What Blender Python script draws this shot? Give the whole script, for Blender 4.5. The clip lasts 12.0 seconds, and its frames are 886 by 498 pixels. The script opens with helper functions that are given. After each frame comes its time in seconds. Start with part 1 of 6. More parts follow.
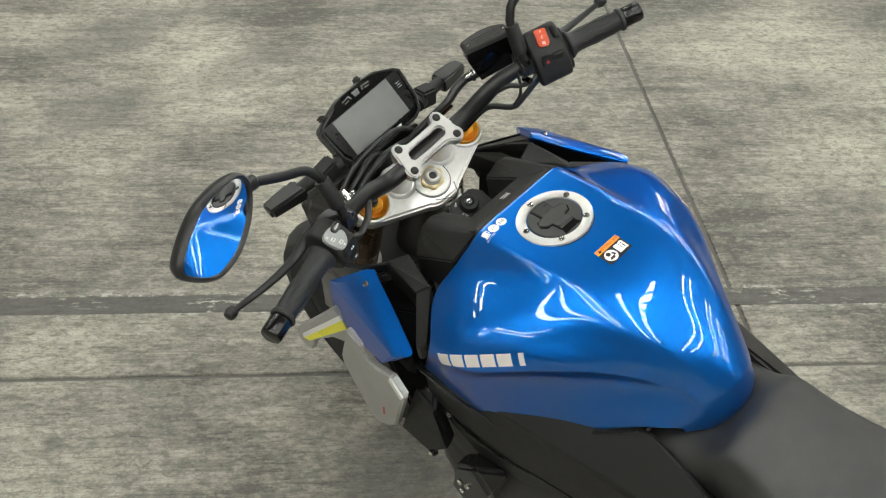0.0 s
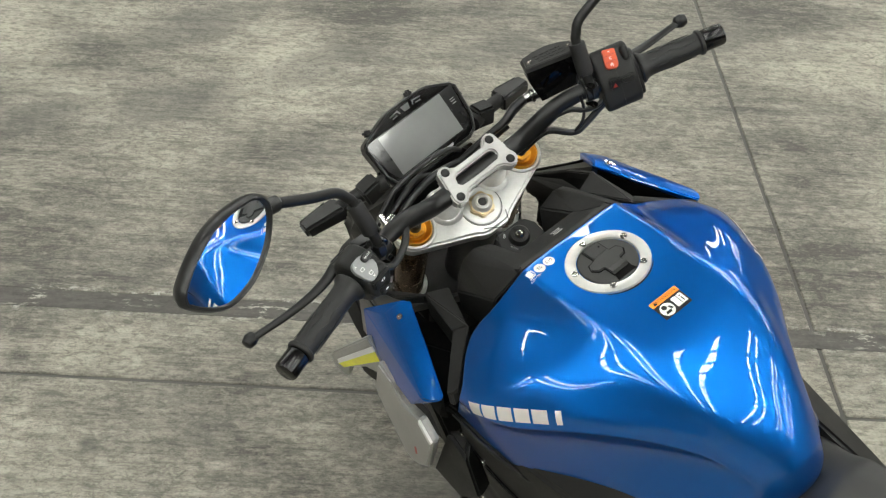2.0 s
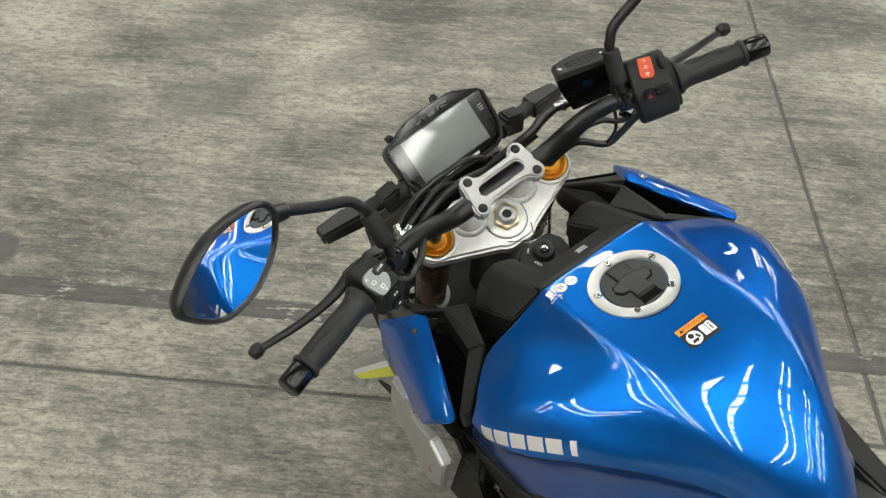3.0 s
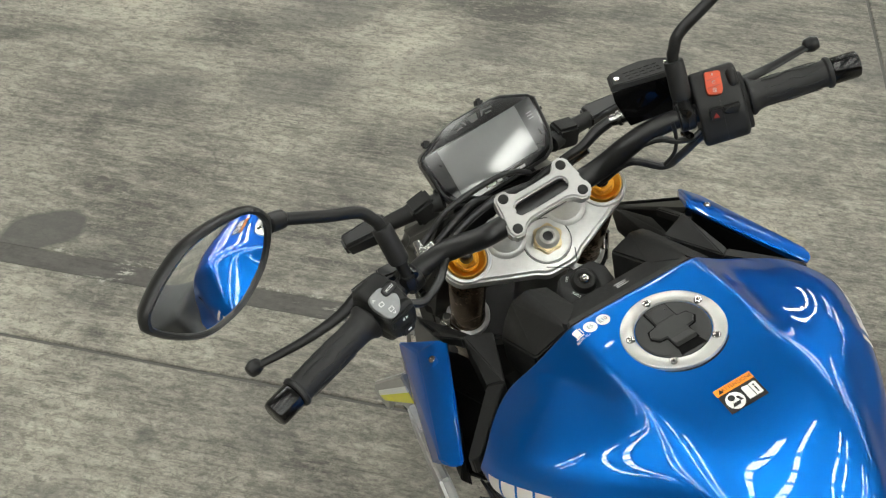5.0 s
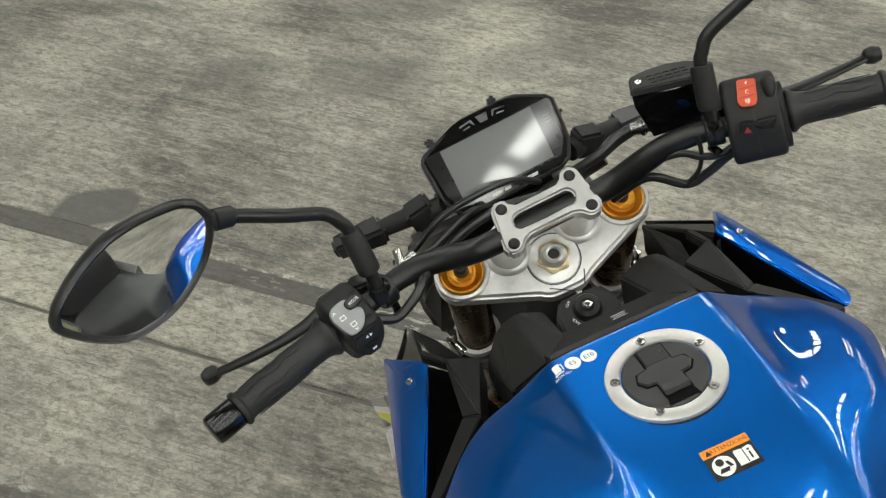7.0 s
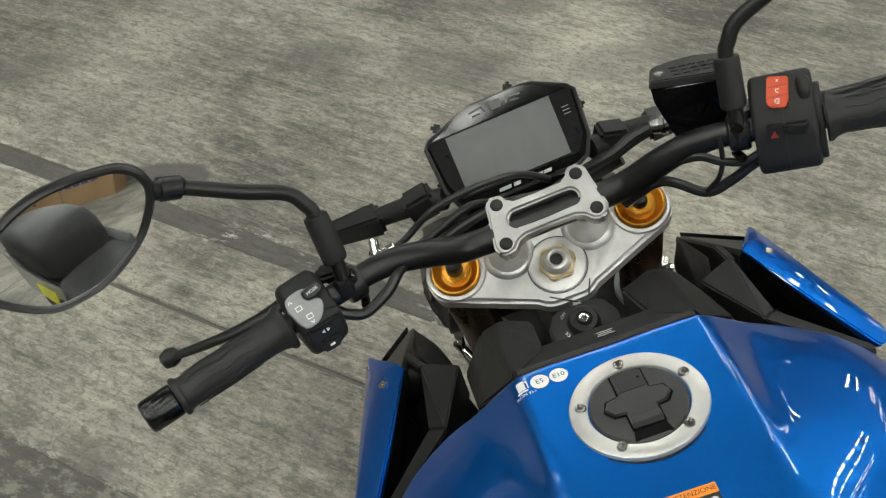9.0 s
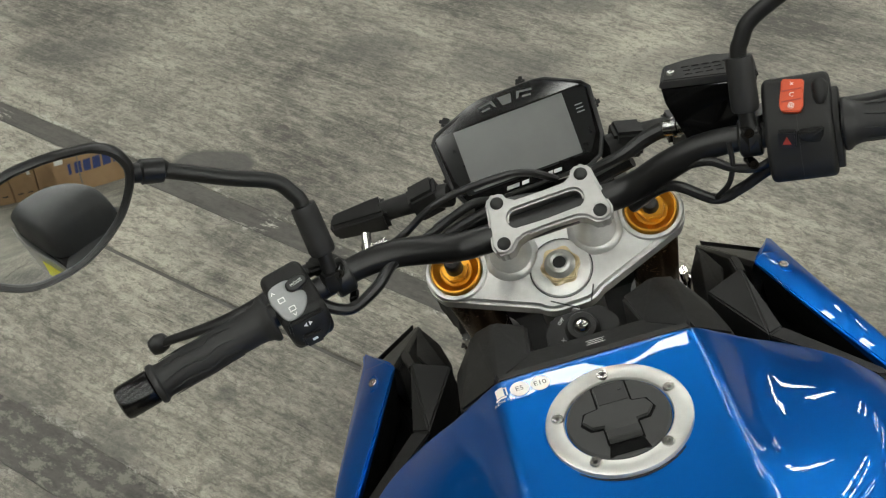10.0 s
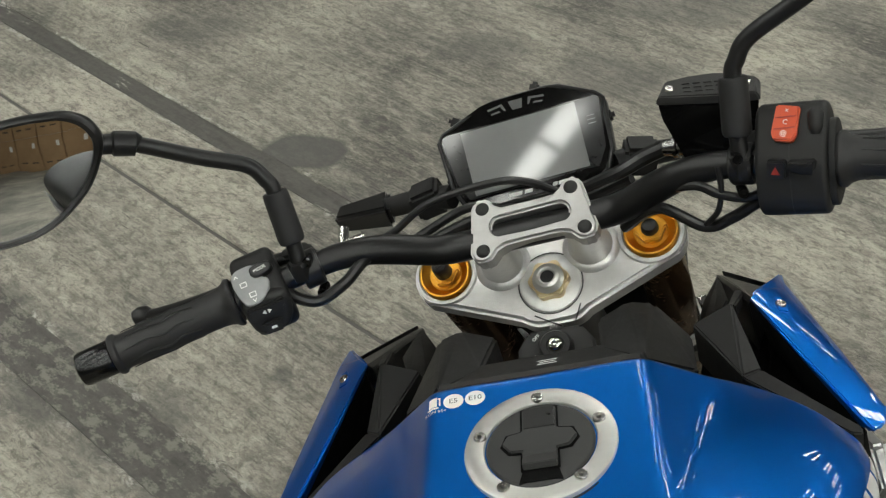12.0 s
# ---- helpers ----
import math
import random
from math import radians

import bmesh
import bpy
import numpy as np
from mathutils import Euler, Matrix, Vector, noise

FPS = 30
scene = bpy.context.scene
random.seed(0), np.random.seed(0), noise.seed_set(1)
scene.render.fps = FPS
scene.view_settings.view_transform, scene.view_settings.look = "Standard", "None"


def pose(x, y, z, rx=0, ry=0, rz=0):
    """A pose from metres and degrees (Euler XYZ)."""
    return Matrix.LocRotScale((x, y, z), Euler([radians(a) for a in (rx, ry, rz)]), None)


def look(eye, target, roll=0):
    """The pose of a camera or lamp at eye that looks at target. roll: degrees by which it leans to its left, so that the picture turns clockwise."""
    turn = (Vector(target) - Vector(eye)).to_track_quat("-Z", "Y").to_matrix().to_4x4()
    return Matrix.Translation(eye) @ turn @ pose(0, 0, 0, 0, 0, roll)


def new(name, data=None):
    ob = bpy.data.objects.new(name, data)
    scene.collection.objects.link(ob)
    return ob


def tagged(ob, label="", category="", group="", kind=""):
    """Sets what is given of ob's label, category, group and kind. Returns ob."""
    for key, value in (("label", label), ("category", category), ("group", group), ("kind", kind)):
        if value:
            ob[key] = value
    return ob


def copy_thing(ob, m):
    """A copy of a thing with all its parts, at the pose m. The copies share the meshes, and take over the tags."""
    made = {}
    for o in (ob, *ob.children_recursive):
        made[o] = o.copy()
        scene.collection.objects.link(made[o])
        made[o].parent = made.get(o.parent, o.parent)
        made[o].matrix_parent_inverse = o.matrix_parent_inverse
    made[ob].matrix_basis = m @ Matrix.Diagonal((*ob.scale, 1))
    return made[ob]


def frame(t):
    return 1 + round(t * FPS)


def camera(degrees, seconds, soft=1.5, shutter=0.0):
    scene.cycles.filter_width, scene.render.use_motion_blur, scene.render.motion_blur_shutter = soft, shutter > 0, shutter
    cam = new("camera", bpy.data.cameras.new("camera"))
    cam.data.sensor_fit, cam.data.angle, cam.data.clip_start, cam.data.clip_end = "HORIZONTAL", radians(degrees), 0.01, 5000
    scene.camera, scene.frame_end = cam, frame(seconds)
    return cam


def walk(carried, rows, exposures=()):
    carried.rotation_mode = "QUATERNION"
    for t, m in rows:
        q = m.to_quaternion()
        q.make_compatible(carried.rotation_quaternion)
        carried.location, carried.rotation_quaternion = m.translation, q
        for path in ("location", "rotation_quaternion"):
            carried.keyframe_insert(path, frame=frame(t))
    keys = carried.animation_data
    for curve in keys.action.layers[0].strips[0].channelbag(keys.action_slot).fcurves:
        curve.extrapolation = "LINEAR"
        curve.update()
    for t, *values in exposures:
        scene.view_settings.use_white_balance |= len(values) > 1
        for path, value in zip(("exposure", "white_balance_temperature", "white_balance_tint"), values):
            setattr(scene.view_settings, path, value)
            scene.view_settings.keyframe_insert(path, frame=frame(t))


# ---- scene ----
# ---- camera and its walk ----
cam = camera(46.0, 12.0, soft=1.25)
PATH = [
    (0, (-0.976, -0.716, 1.949), (0.154, 0.363, 0.701), 3.6),
    (0.5, (-0.946, -0.704, 1.94), (0.154, 0.404, 0.691), 3.6),
    (1, (-0.909, -0.686, 1.93), (0.16, 0.448, 0.677), 3.6),
    (1.5, (-0.874, -0.672, 1.919), (0.165, 0.487, 0.663), 3.5),
    (2, (-0.835, -0.657, 1.906), (0.17, 0.529, 0.648), 3.5),
    (2.5, (-0.8, -0.643, 1.894), (0.171, 0.568, 0.633), 3.4),
    (3, (-0.764, -0.629, 1.88), (0.168, 0.61, 0.616), 3.4),
    (5, (-0.607, -0.578, 1.817), (0.148, 0.765, 0.543), 2.8),
    (5.5, (-0.565, -0.566, 1.801), (0.146, 0.799, 0.524), 2.5),
    (6, (-0.522, -0.555, 1.784), (0.144, 0.831, 0.505), 2.4),
    (6.5, (-0.48, -0.544, 1.768), (0.141, 0.86, 0.486), 2.2),
    (7, (-0.436, -0.535, 1.749), (0.136, 0.889, 0.467), 2.1),
    (9, (-0.282, -0.503, 1.682), (0.077, 0.986, 0.395), 1.4),
    (9.5, (-0.247, -0.497, 1.669), (0.054, 1.003, 0.381), 1.3),
    (10, (-0.21, -0.491, 1.66), (0.025, 1.019, 0.37), 1.0),
    (10.5, (-0.173, -0.488, 1.651), (-0.005, 1.032, 0.362), 0.8),
    (11, (-0.134, -0.482, 1.647), (-0.034, 1.042, 0.356), 0.6),
    (11.5, (-0.097, -0.479, 1.644), (-0.061, 1.048, 0.353), 0.4),
    (12, (-0.059, -0.48, 1.646), (-0.087, 1.048, 0.355), 0.4),
]
walk(cam, [(t, look(eye, target, roll)) for t, eye, target, roll in PATH],
     exposures=((0, -0.02), (3, -0.13), (6, -0.26), (9, -0.40), (12, -0.58)))

# ---- world and light ----
world = bpy.data.worlds.new("world")
scene.world = world
world.use_nodes = True
world.node_tree.nodes["Background"].inputs["Color"].default_value = (0.80, 0.84, 0.90, 1)
world.node_tree.nodes["Background"].inputs["Strength"].default_value = 0.12
scene.view_settings.exposure = 0.0
LAMP = 23.5        # strength of the ceiling lamps' diffusers


# ---- materials ----
class Nodes:
    """A short way to write node trees."""

    def __init__(self, name):
        self.mat = bpy.data.materials.new(name)
        self.mat.use_nodes = True
        self.tree = self.mat.node_tree
        self.shader = self.tree.nodes["Principled BSDF"]

    def add(self, kind, **values):
        node = self.tree.nodes.new(kind)
        for key, value in values.items():
            node.inputs[key.replace("_", " ")].default_value = value
        return node

    def link(self, a, b):
        self.tree.links.new(a, b)

    def coords(self, scale=(1, 1, 1), turn=(0, 0, 0)):
        tex = self.tree.nodes.new("ShaderNodeTexCoord")
        mapping = self.tree.nodes.new("ShaderNodeMapping")
        mapping.inputs["Rotation"].default_value = turn
        self.link(tex.outputs["Object"], mapping.inputs["Vector"])
        stretch = self.tree.nodes.new("ShaderNodeMapping")
        stretch.inputs["Scale"].default_value = scale
        self.link(mapping.outputs["Vector"], stretch.inputs["Vector"])
        return stretch.outputs["Vector"]

    def noise(self, vector, scale, detail=4, rough=0.55, distort=0.0):
        node = self.add("ShaderNodeTexNoise", Scale=scale, Detail=detail, Roughness=rough, Distortion=distort)
        if vector is not None:
            self.link(vector, node.inputs["Vector"])
        return node.outputs["Fac"]

    def ramp(self, value, low, high, out=(0.0, 1.0)):
        node = self.add("ShaderNodeMapRange")
        for socket, number in zip(("From Min", "From Max", "To Min", "To Max"), (low, high, *out)):
            node.inputs[socket].default_value = number
        self.link(value, node.inputs["Value"])
        return node.outputs["Result"]

    def mix(self, fac, a, b, blend="MIX"):
        node = self.tree.nodes.new("ShaderNodeMix")
        node.data_type, node.blend_type = "RGBA", blend
        for socket, value in ((node.inputs[0], fac), (node.inputs[6], a), (node.inputs[7], b)):
            if isinstance(value, (int, float)):
                socket.default_value = value
            elif isinstance(value, tuple):
                socket.default_value = (*value, 1)
            else:
                self.link(value, socket)
        return node.outputs[2]

    def math(self, op, a, b=0.0, c=0.0):
        node = self.tree.nodes.new("ShaderNodeMath")
        node.operation = op
        for socket, value in zip(node.inputs, (a, b, c)):
            if isinstance(value, (int, float)):
                socket.default_value = value
            else:
                self.link(value, socket)
        return node.outputs[0]

    def bump(self, height, strength, distance):
        node = self.add("ShaderNodeBump", Strength=strength, Distance=distance)
        self.link(height, node.inputs["Height"])
        self.link(node.outputs["Normal"], self.shader.inputs["Normal"])


def surface(name, color, rough, metal=0.0, grain=0.0, grain_scale=900.0, wear=0.12, coat=0.0, spec=0.5, coat_rough=0.03):
    """Plain stuff with uneven colour and gloss at two scales, and a fine relief."""
    n = Nodes(name)
    s = n.shader
    big = n.noise(n.coords(), 14.0, 5)
    fine = n.noise(n.coords(), 160.0, 3)
    both = n.math("ADD", n.math("MULTIPLY", big, 0.6), n.math("MULTIPLY", fine, 0.4))
    dark = tuple(c * (1 - wear) for c in color)
    light = tuple(min(1.0, c * (1 + wear)) for c in color)
    n.link(n.mix(n.ramp(both, 0.35, 0.65), dark, light), s.inputs["Base Color"])
    n.link(n.ramp(both, 0.3, 0.7, (max(0.02, rough * 0.85), min(1.0, rough * 1.15))), s.inputs["Roughness"])
    s.inputs["Metallic"].default_value = metal
    s.inputs["Specular IOR Level"].default_value = spec
    s.inputs["Coat Weight"].default_value = coat
    s.inputs["Coat Roughness"].default_value = coat_rough
    if grain:
        n.bump(n.noise(n.coords(), grain_scale, 2), grain, 0.0006)
    return n.mat


def blue_paint():
    n = Nodes("blue_metallic_paint")
    s = n.shader
    flake = n.noise(n.coords(), 2600.0, 1)
    n.link(n.mix(n.ramp(flake, 0.3, 0.7), (0.003, 0.110, 0.46), (0.007, 0.182, 0.66)), s.inputs["Base Color"])
    s.inputs["Metallic"].default_value = 0.86
    s.inputs["Roughness"].default_value = 0.36
    s.inputs["Specular Tint"].default_value = (0.05, 0.22, 0.62, 1)
    s.inputs["Coat Weight"].default_value = 1.0
    s.inputs["Coat Roughness"].default_value = 0.010
    s.inputs["Coat IOR"].default_value = 1.5
    n.bump(n.noise(n.coords(), 220.0, 2), 0.015, 0.0004)
    return n.mat


def glowing(name, color, strength):
    n = Nodes(name)
    n.shader.inputs["Base Color"].default_value = (0.8, 0.8, 0.8, 1)
    n.shader.inputs["Emission Color"].default_value = (*color, 1)
    n.shader.inputs["Emission Strength"].default_value = strength
    return n.mat


def seat_vinyl():
    n = Nodes("seat_vinyl")
    s = n.shader
    n.link(n.mix(n.ramp(n.noise(n.coords(), 22.0, 4), 0.35, 0.65), (0.022, 0.022, 0.022), (0.031, 0.031, 0.0305)), s.inputs["Base Color"])
    s.inputs["Roughness"].default_value = 0.52
    cells = n.add("ShaderNodeTexVoronoi", Scale=900.0)
    n.link(n.coords(), cells.inputs["Vector"])
    n.bump(cells.outputs["Distance"], 0.25, 0.0006)
    return n.mat


def cardboard():
    n = Nodes("cardboard")
    s = n.shader
    c = n.mix(n.ramp(n.noise(n.coords(), 2.5, 5), 0.35, 0.65), (0.30, 0.185, 0.095), (0.38, 0.245, 0.13))
    n.link(n.mix(n.ramp(n.noise(n.coords((1, 1, 30)), 12.0, 3), 0.4, 0.7), c, (0.34, 0.215, 0.11)), s.inputs["Base Color"])
    s.inputs["Roughness"].default_value = 0.85
    return n.mat


U_TURN = math.atan2(-0.639, 0.769)   # the way the floor was trowelled, and its joints run


def concrete():
    """Old grey concrete: trowel streaks along the slabs, blotches, rubber scuffs and fine pits."""
    n = Nodes("streaked_concrete")
    s = n.shader
    turn = (0, 0, -U_TURN)
    streak_wide = n.noise(n.coords((1.1, 9, 1), turn), 2.2, 7, 0.62, 0.3)
    streak_fine = n.noise(n.coords((3, 50, 1), turn), 2.6, 8, 0.70, 0.25)
    streak_hair = n.noise(n.coords((7, 170, 1), turn), 3.0, 6, 0.72, 0.2)
    blotch = n.noise(n.coords(), 1.5, 5, 0.55, 0.6)
    patch = n.noise(n.coords((1, 2, 1), turn), 7.0, 7, 0.72, 0.4)
    grit = n.noise(n.coords(), 130.0, 5, 0.78)
    grain = n.noise(n.coords((1, 1.7, 1), turn), 58.0, 6, 0.74, 0.3)
    mottle = n.noise(n.coords((1, 2.2, 1), turn), 18.0, 8, 0.74, 0.6)
    tone = n.math("ADD", n.math("MULTIPLY", streak_wide, 0.60), n.math("MULTIPLY", streak_fine, 0.62))
    tone = n.math("ADD", tone, n.math("MULTIPLY", streak_hair, 0.28))
    tone = n.math("ADD", tone, n.math("MULTIPLY", blotch, 0.95))
    cloud = n.noise(n.coords((1, 1.5, 1), turn), 0.85, 4, 0.5, 0.8)
    tone = n.math("ADD", tone, n.math("MULTIPLY", n.math("SUBTRACT", cloud, 0.5), 1.25))
    tone = n.math("ADD", tone, n.math("MULTIPLY", patch, 0.55))
    tone = n.math("ADD", tone, n.math("MULTIPLY", mottle, 0.62))
    tone = n.math("ADD", tone, n.math("MULTIPLY", grain, 0.62))
    tone = n.math("ADD", tone, n.math("MULTIPLY", grit, 0.42))
    tone = n.ramp(tone, 2.025, 2.625)
    color = n.mix(tone, (0.074, 0.070, 0.061), (0.440, 0.414, 0.346))
    scab = n.noise(n.coords((6.5, 12, 1), turn), 3.6, 12, 0.76, 0.5)
    color = n.mix(n.math("MULTIPLY", n.ramp(scab, 0.520, 0.58), 0.40), color, (0.100, 0.095, 0.082))
    color = n.mix(n.math("MULTIPLY", n.ramp(scab, 0.455, 0.40), 0.36), color, (0.390, 0.366, 0.305))
    crust = n.noise(n.coords((1, 1.5, 1), turn), 34.0, 10, 0.76, 0.6)
    color = n.mix(n.math("MULTIPLY", n.ramp(crust, 0.535, 0.575), 0.50), color, (0.098, 0.093, 0.081))
    color = n.mix(n.math("MULTIPLY", n.ramp(crust, 0.44, 0.38), 0.26), color, (0.395, 0.372, 0.312))
    # dark broken trowel lines along the slab
    trowel = n.noise(n.coords((1.6, 34, 1), turn), 3.4, 9, 0.72, 0.35)
    broken = n.ramp(n.noise(n.coords((1, 1.6, 1), turn), 9.0, 5, 0.6), 0.40, 0.60)
    color = n.mix(n.math("MULTIPLY", n.math("MULTIPLY", n.ramp(trowel, 0.57, 0.66), broken), 0.62), color, (0.082, 0.078, 0.068))
    # worn flakes and crisp pits
    flake = n.noise(n.coords((7, 14, 1), turn), 4.6, 10, 0.80, 0.8)
    color = n.mix(n.math("MULTIPLY", n.ramp(flake, 0.55, 0.59), 0.48), color, (0.110, 0.104, 0.090))
    color = n.mix(n.math("MULTIPLY", n.ramp(flake, 0.43, 0.36), 0.22), color, (0.395, 0.372, 0.312))
    pits = n.noise(n.coords((16, 26, 1), turn), 6.0, 9, 0.82)
    color = n.mix(n.math("MULTIPLY", n.ramp(pits, 0.575, 0.61), 0.55), color, (0.085, 0.082, 0.074))
    # dark patches rubbed into the surface
    rub = n.math("MULTIPLY", n.ramp(n.noise(n.coords((1.3, 3.2, 1), turn), 1.7, 4, 0.6, 0.8), 0.52, 0.70), n.ramp(streak_fine, 0.36, 0.62))
    color = n.mix(n.math("MULTIPLY", rub, 0.55), color, (0.115, 0.112, 0.105))
    # faint scratches across the streaks, wandering a little
    for angle, scale, keep in ((0.75, 1.5, 0.55), (-0.62, 1.2, 0.50), (1.25, 1.0, 0.40), (2.1, 1.3, 0.40)):
        line = n.noise(n.coords((1.4, 36, 1), (0, 0, -U_TURN + angle)), scale, 7, 0.62, 1.6)
        where = n.ramp(n.noise(n.coords(), 2.1 + angle, 3), 0.50, 0.62)
        scratch = n.math("MULTIPLY", n.ramp(line, 0.600, 0.650), n.math("MULTIPLY", where, n.ramp(grain, 0.35, 0.60)))
        color = n.mix(n.math("MULTIPLY", scratch, keep), color, (0.09, 0.087, 0.08))
    # short crisp dark scores in the trowel's direction, and hair cracks that wander
    score = n.noise(n.coords((5, 60, 1), turn), 2.4, 4, 0.55, 0.5)
    near_by = n.ramp(n.noise(n.coords((1, 1.4, 1), turn), 5.0, 4, 0.6), 0.48, 0.60)
    color = n.mix(n.math("MULTIPLY", n.math("MULTIPLY", n.ramp(score, 0.635, 0.665), near_by), 0.75), color, (0.060, 0.057, 0.051))
    for scale, keep in ((1.3, 0.32), (2.3, 0.26)):
        wander = n.noise(n.coords((1, 1.5, 1), (0, 0, -U_TURN + scale * 0.3)), scale, 4, 0.45, 0.5)
        crack = n.math("ABSOLUTE", n.math("SUBTRACT", wander, 0.52))
        color = n.mix(n.math("MULTIPLY", n.math("MULTIPLY", n.ramp(crack, 0.012, 0.001), n.ramp(patch, 0.46, 0.56)), keep), color, (0.060, 0.057, 0.051))
    # the joint filling smeared over the edges of the slabs
    flat_way = n.tree.nodes.new("ShaderNodeSeparateXYZ")
    n.link(n.coords((1, 1, 1), turn), flat_way.inputs[0])
    ragged = n.noise(n.coords((1, 1.6, 1), turn), 13.0, 9, 0.72, 0.4)
    for mid, half, stain, rough_edge in ((0.215, 0.060, 0.60, 0.20), (1.019, 0.034, 0.18, 0.07)):
        off = n.math("SUBTRACT", n.math("ABSOLUTE", n.math("SUBTRACT", flat_way.outputs[1], mid)), half)
        smear = n.ramp(n.math("ADD", off, n.math("MULTIPLY", n.math("SUBTRACT", ragged, 0.5), rough_edge)), 0.008, -0.006)
        color = n.mix(n.math("MULTIPLY", smear, 0.85), color, (0.100, 0.096, 0.086))
        # a wider, fainter stain beside the joint, and pale flakes along its edge
        beside = n.ramp(n.math("ADD", off, n.math("MULTIPLY", n.math("SUBTRACT", patch, 0.5), 0.55)), 0.10, -0.02)
        color = n.mix(n.math("MULTIPLY", beside, stain), color, (0.110, 0.106, 0.096))
        rim = n.math("MULTIPLY", n.ramp(n.math("ABSOLUTE", off), 0.030, 0.006), n.ramp(flake, 0.50, 0.54))
        color = n.mix(n.math("MULTIPLY", n.math("MULTIPLY", rim, n.ramp(patch, 0.47, 0.56)), 0.8), color, (0.50, 0.485, 0.44))
    # an oil stain with an uneven rim, a smaller one, and fainter dark patches
    tex = n.tree.nodes.new("ShaderNodeTexCoord")
    wob = n.noise(tex.outputs["Object"], 9.0, 4)
    # the patch at (0.14, 0.44) is rubbed floor plus painted shade under the bike
    for x, y, rx, ry, keep in ((-0.487, 1.877, 0.125, 0.088, 0.85), (-0.43, 1.04, 0.022, 0.028, 0.5), (0.42, 2.30, 0.26, 0.15, 0.4), (0.95, 2.25, 0.22, 0.12, 0.35), (1.62, 1.98, 0.25, 0.12, 0.4), (0.14, 0.44, 0.20, 0.16, 0.5), (0.02, 2.47, 0.20, 0.12, 0.45), (2.40, 1.58, 0.25, 0.16, 0.4), (-0.90, 0.98, 0.16, 0.10, 0.5), (0.74, 2.77, 0.30, 0.16, 0.45), (-0.92, 2.55, 0.22, 0.12, 0.4)):
        sep = n.tree.nodes.new("ShaderNodeSeparateXYZ")
        n.link(tex.outputs["Object"], sep.inputs[0])
        dx = n.math("DIVIDE", n.math("SUBTRACT", sep.outputs[0], x), rx)
        dy = n.math("DIVIDE", n.math("SUBTRACT", sep.outputs[1], y), ry)
        far = n.math("SQRT", n.math("ADD", n.math("MULTIPLY", dx, dx), n.math("MULTIPLY", dy, dy)))
        far = n.math("ADD", far, n.math("MULTIPLY", n.math("SUBTRACT", wob, 0.5), 0.7))
        color = n.mix(n.math("MULTIPLY", n.ramp(far, 1.15 if keep < 0.6 else 1.05, 0.55 if keep < 0.6 else 0.85), keep), color, (0.085, 0.083, 0.078))
    n.link(color, s.inputs["Base Color"])
    n.link(n.ramp(tone, 0, 1, (0.62, 0.80)), s.inputs["Roughness"])
    s.inputs["Specular IOR Level"].default_value = 0.35
    n.bump(n.math("ADD", n.math("MULTIPLY", grit, 0.6), n.math("MULTIPLY", streak_fine, 0.6)), 0.35, 0.003)
    return n.mat


def filler(name, worn_in):
    """The dark filling of the wide joints, worn pale in places."""
    n = Nodes(name)
    s = n.shader
    turn = (0, 0, -U_TURN)
    c = n.mix(n.ramp(n.noise(n.coords((3, 16, 1), turn), 3.0, 9, 0.70), 0.35, 0.68), (0.052, 0.050, 0.045), (0.105, 0.100, 0.089))
    c = n.mix(n.ramp(n.noise(n.coords(), 60.0, 6, 0.75), 0.40, 0.70, (0.0, 0.45)), c, (0.140, 0.133, 0.117))
    worn = n.math("MULTIPLY", n.ramp(n.noise(n.coords((2.5, 8, 1), turn), 7.0, 9, 0.78), 0.545, 0.58), n.ramp(n.noise(n.coords(), 2.4, 3), 0.53, 0.60))
    c = n.mix(n.math("MULTIPLY", worn, 0.95), c, (0.46, 0.44, 0.39))
    if worn_in:
        rubbed = n.ramp(n.noise(n.coords((1, 1.6, 1), turn), 15.0, 10, 0.74), 0.50, 0.58)
        c = n.mix(n.math("MULTIPLY", rubbed, worn_in), c, (0.24, 0.228, 0.195))
    n.link(c, s.inputs["Base Color"])
    s.inputs["Roughness"].default_value = 0.7
    n.bump(n.noise(n.coords(), 120.0, 4), 0.3, 0.002)
    return n.mat


BLUE = blue_paint()
CONCRETE = concrete()
FILLER = filler("joint_filler", 0.0)
FILLER_WORN = filler("worn_joint_filler", 0.7)
DARK_JOINT = surface("dark_joint", (0.10, 0.097, 0.088), 0.8, wear=0.1)
PLASTIC = surface("black_plastic", (0.0115, 0.0115, 0.0112), 0.56, grain=0.25, grain_scale=1400, spec=0.35)
SHROUD_GREY = surface("worn_black_plastic", (0.030, 0.030, 0.029), 0.62, grain=0.25, grain_scale=1400, spec=0.35)
PLASTIC_SMOOTH = surface("smooth_black_plastic", (0.0125, 0.0125, 0.0125), 0.32, spec=0.4)
GLOSS_BLACK = surface("gloss_black", (0.005, 0.005, 0.005), 0.06, spec=0.4)
RUBBER = surface("grip_rubber", (0.010, 0.010, 0.010), 0.58, grain=0.2, grain_scale=900)
BAR_BLACK = surface("satin_black_paint", (0.008, 0.008, 0.008), 0.36, spec=0.4)
LID_BLACK = surface("satin_black_cap", (0.027, 0.0275, 0.027), 0.46, grain=0.15)
# near-black that stands in for the shade in gaps and under the wings
GAP_SHADE = surface("gap_shade_black", (0.003, 0.003, 0.003), 0.7, spec=0.1)
HINGE_BLACK = surface("hinge_black", (0.010, 0.010, 0.010), 0.30)
DULL_RED = surface("dull_red", (0.40, 0.06, 0.05), 0.5)
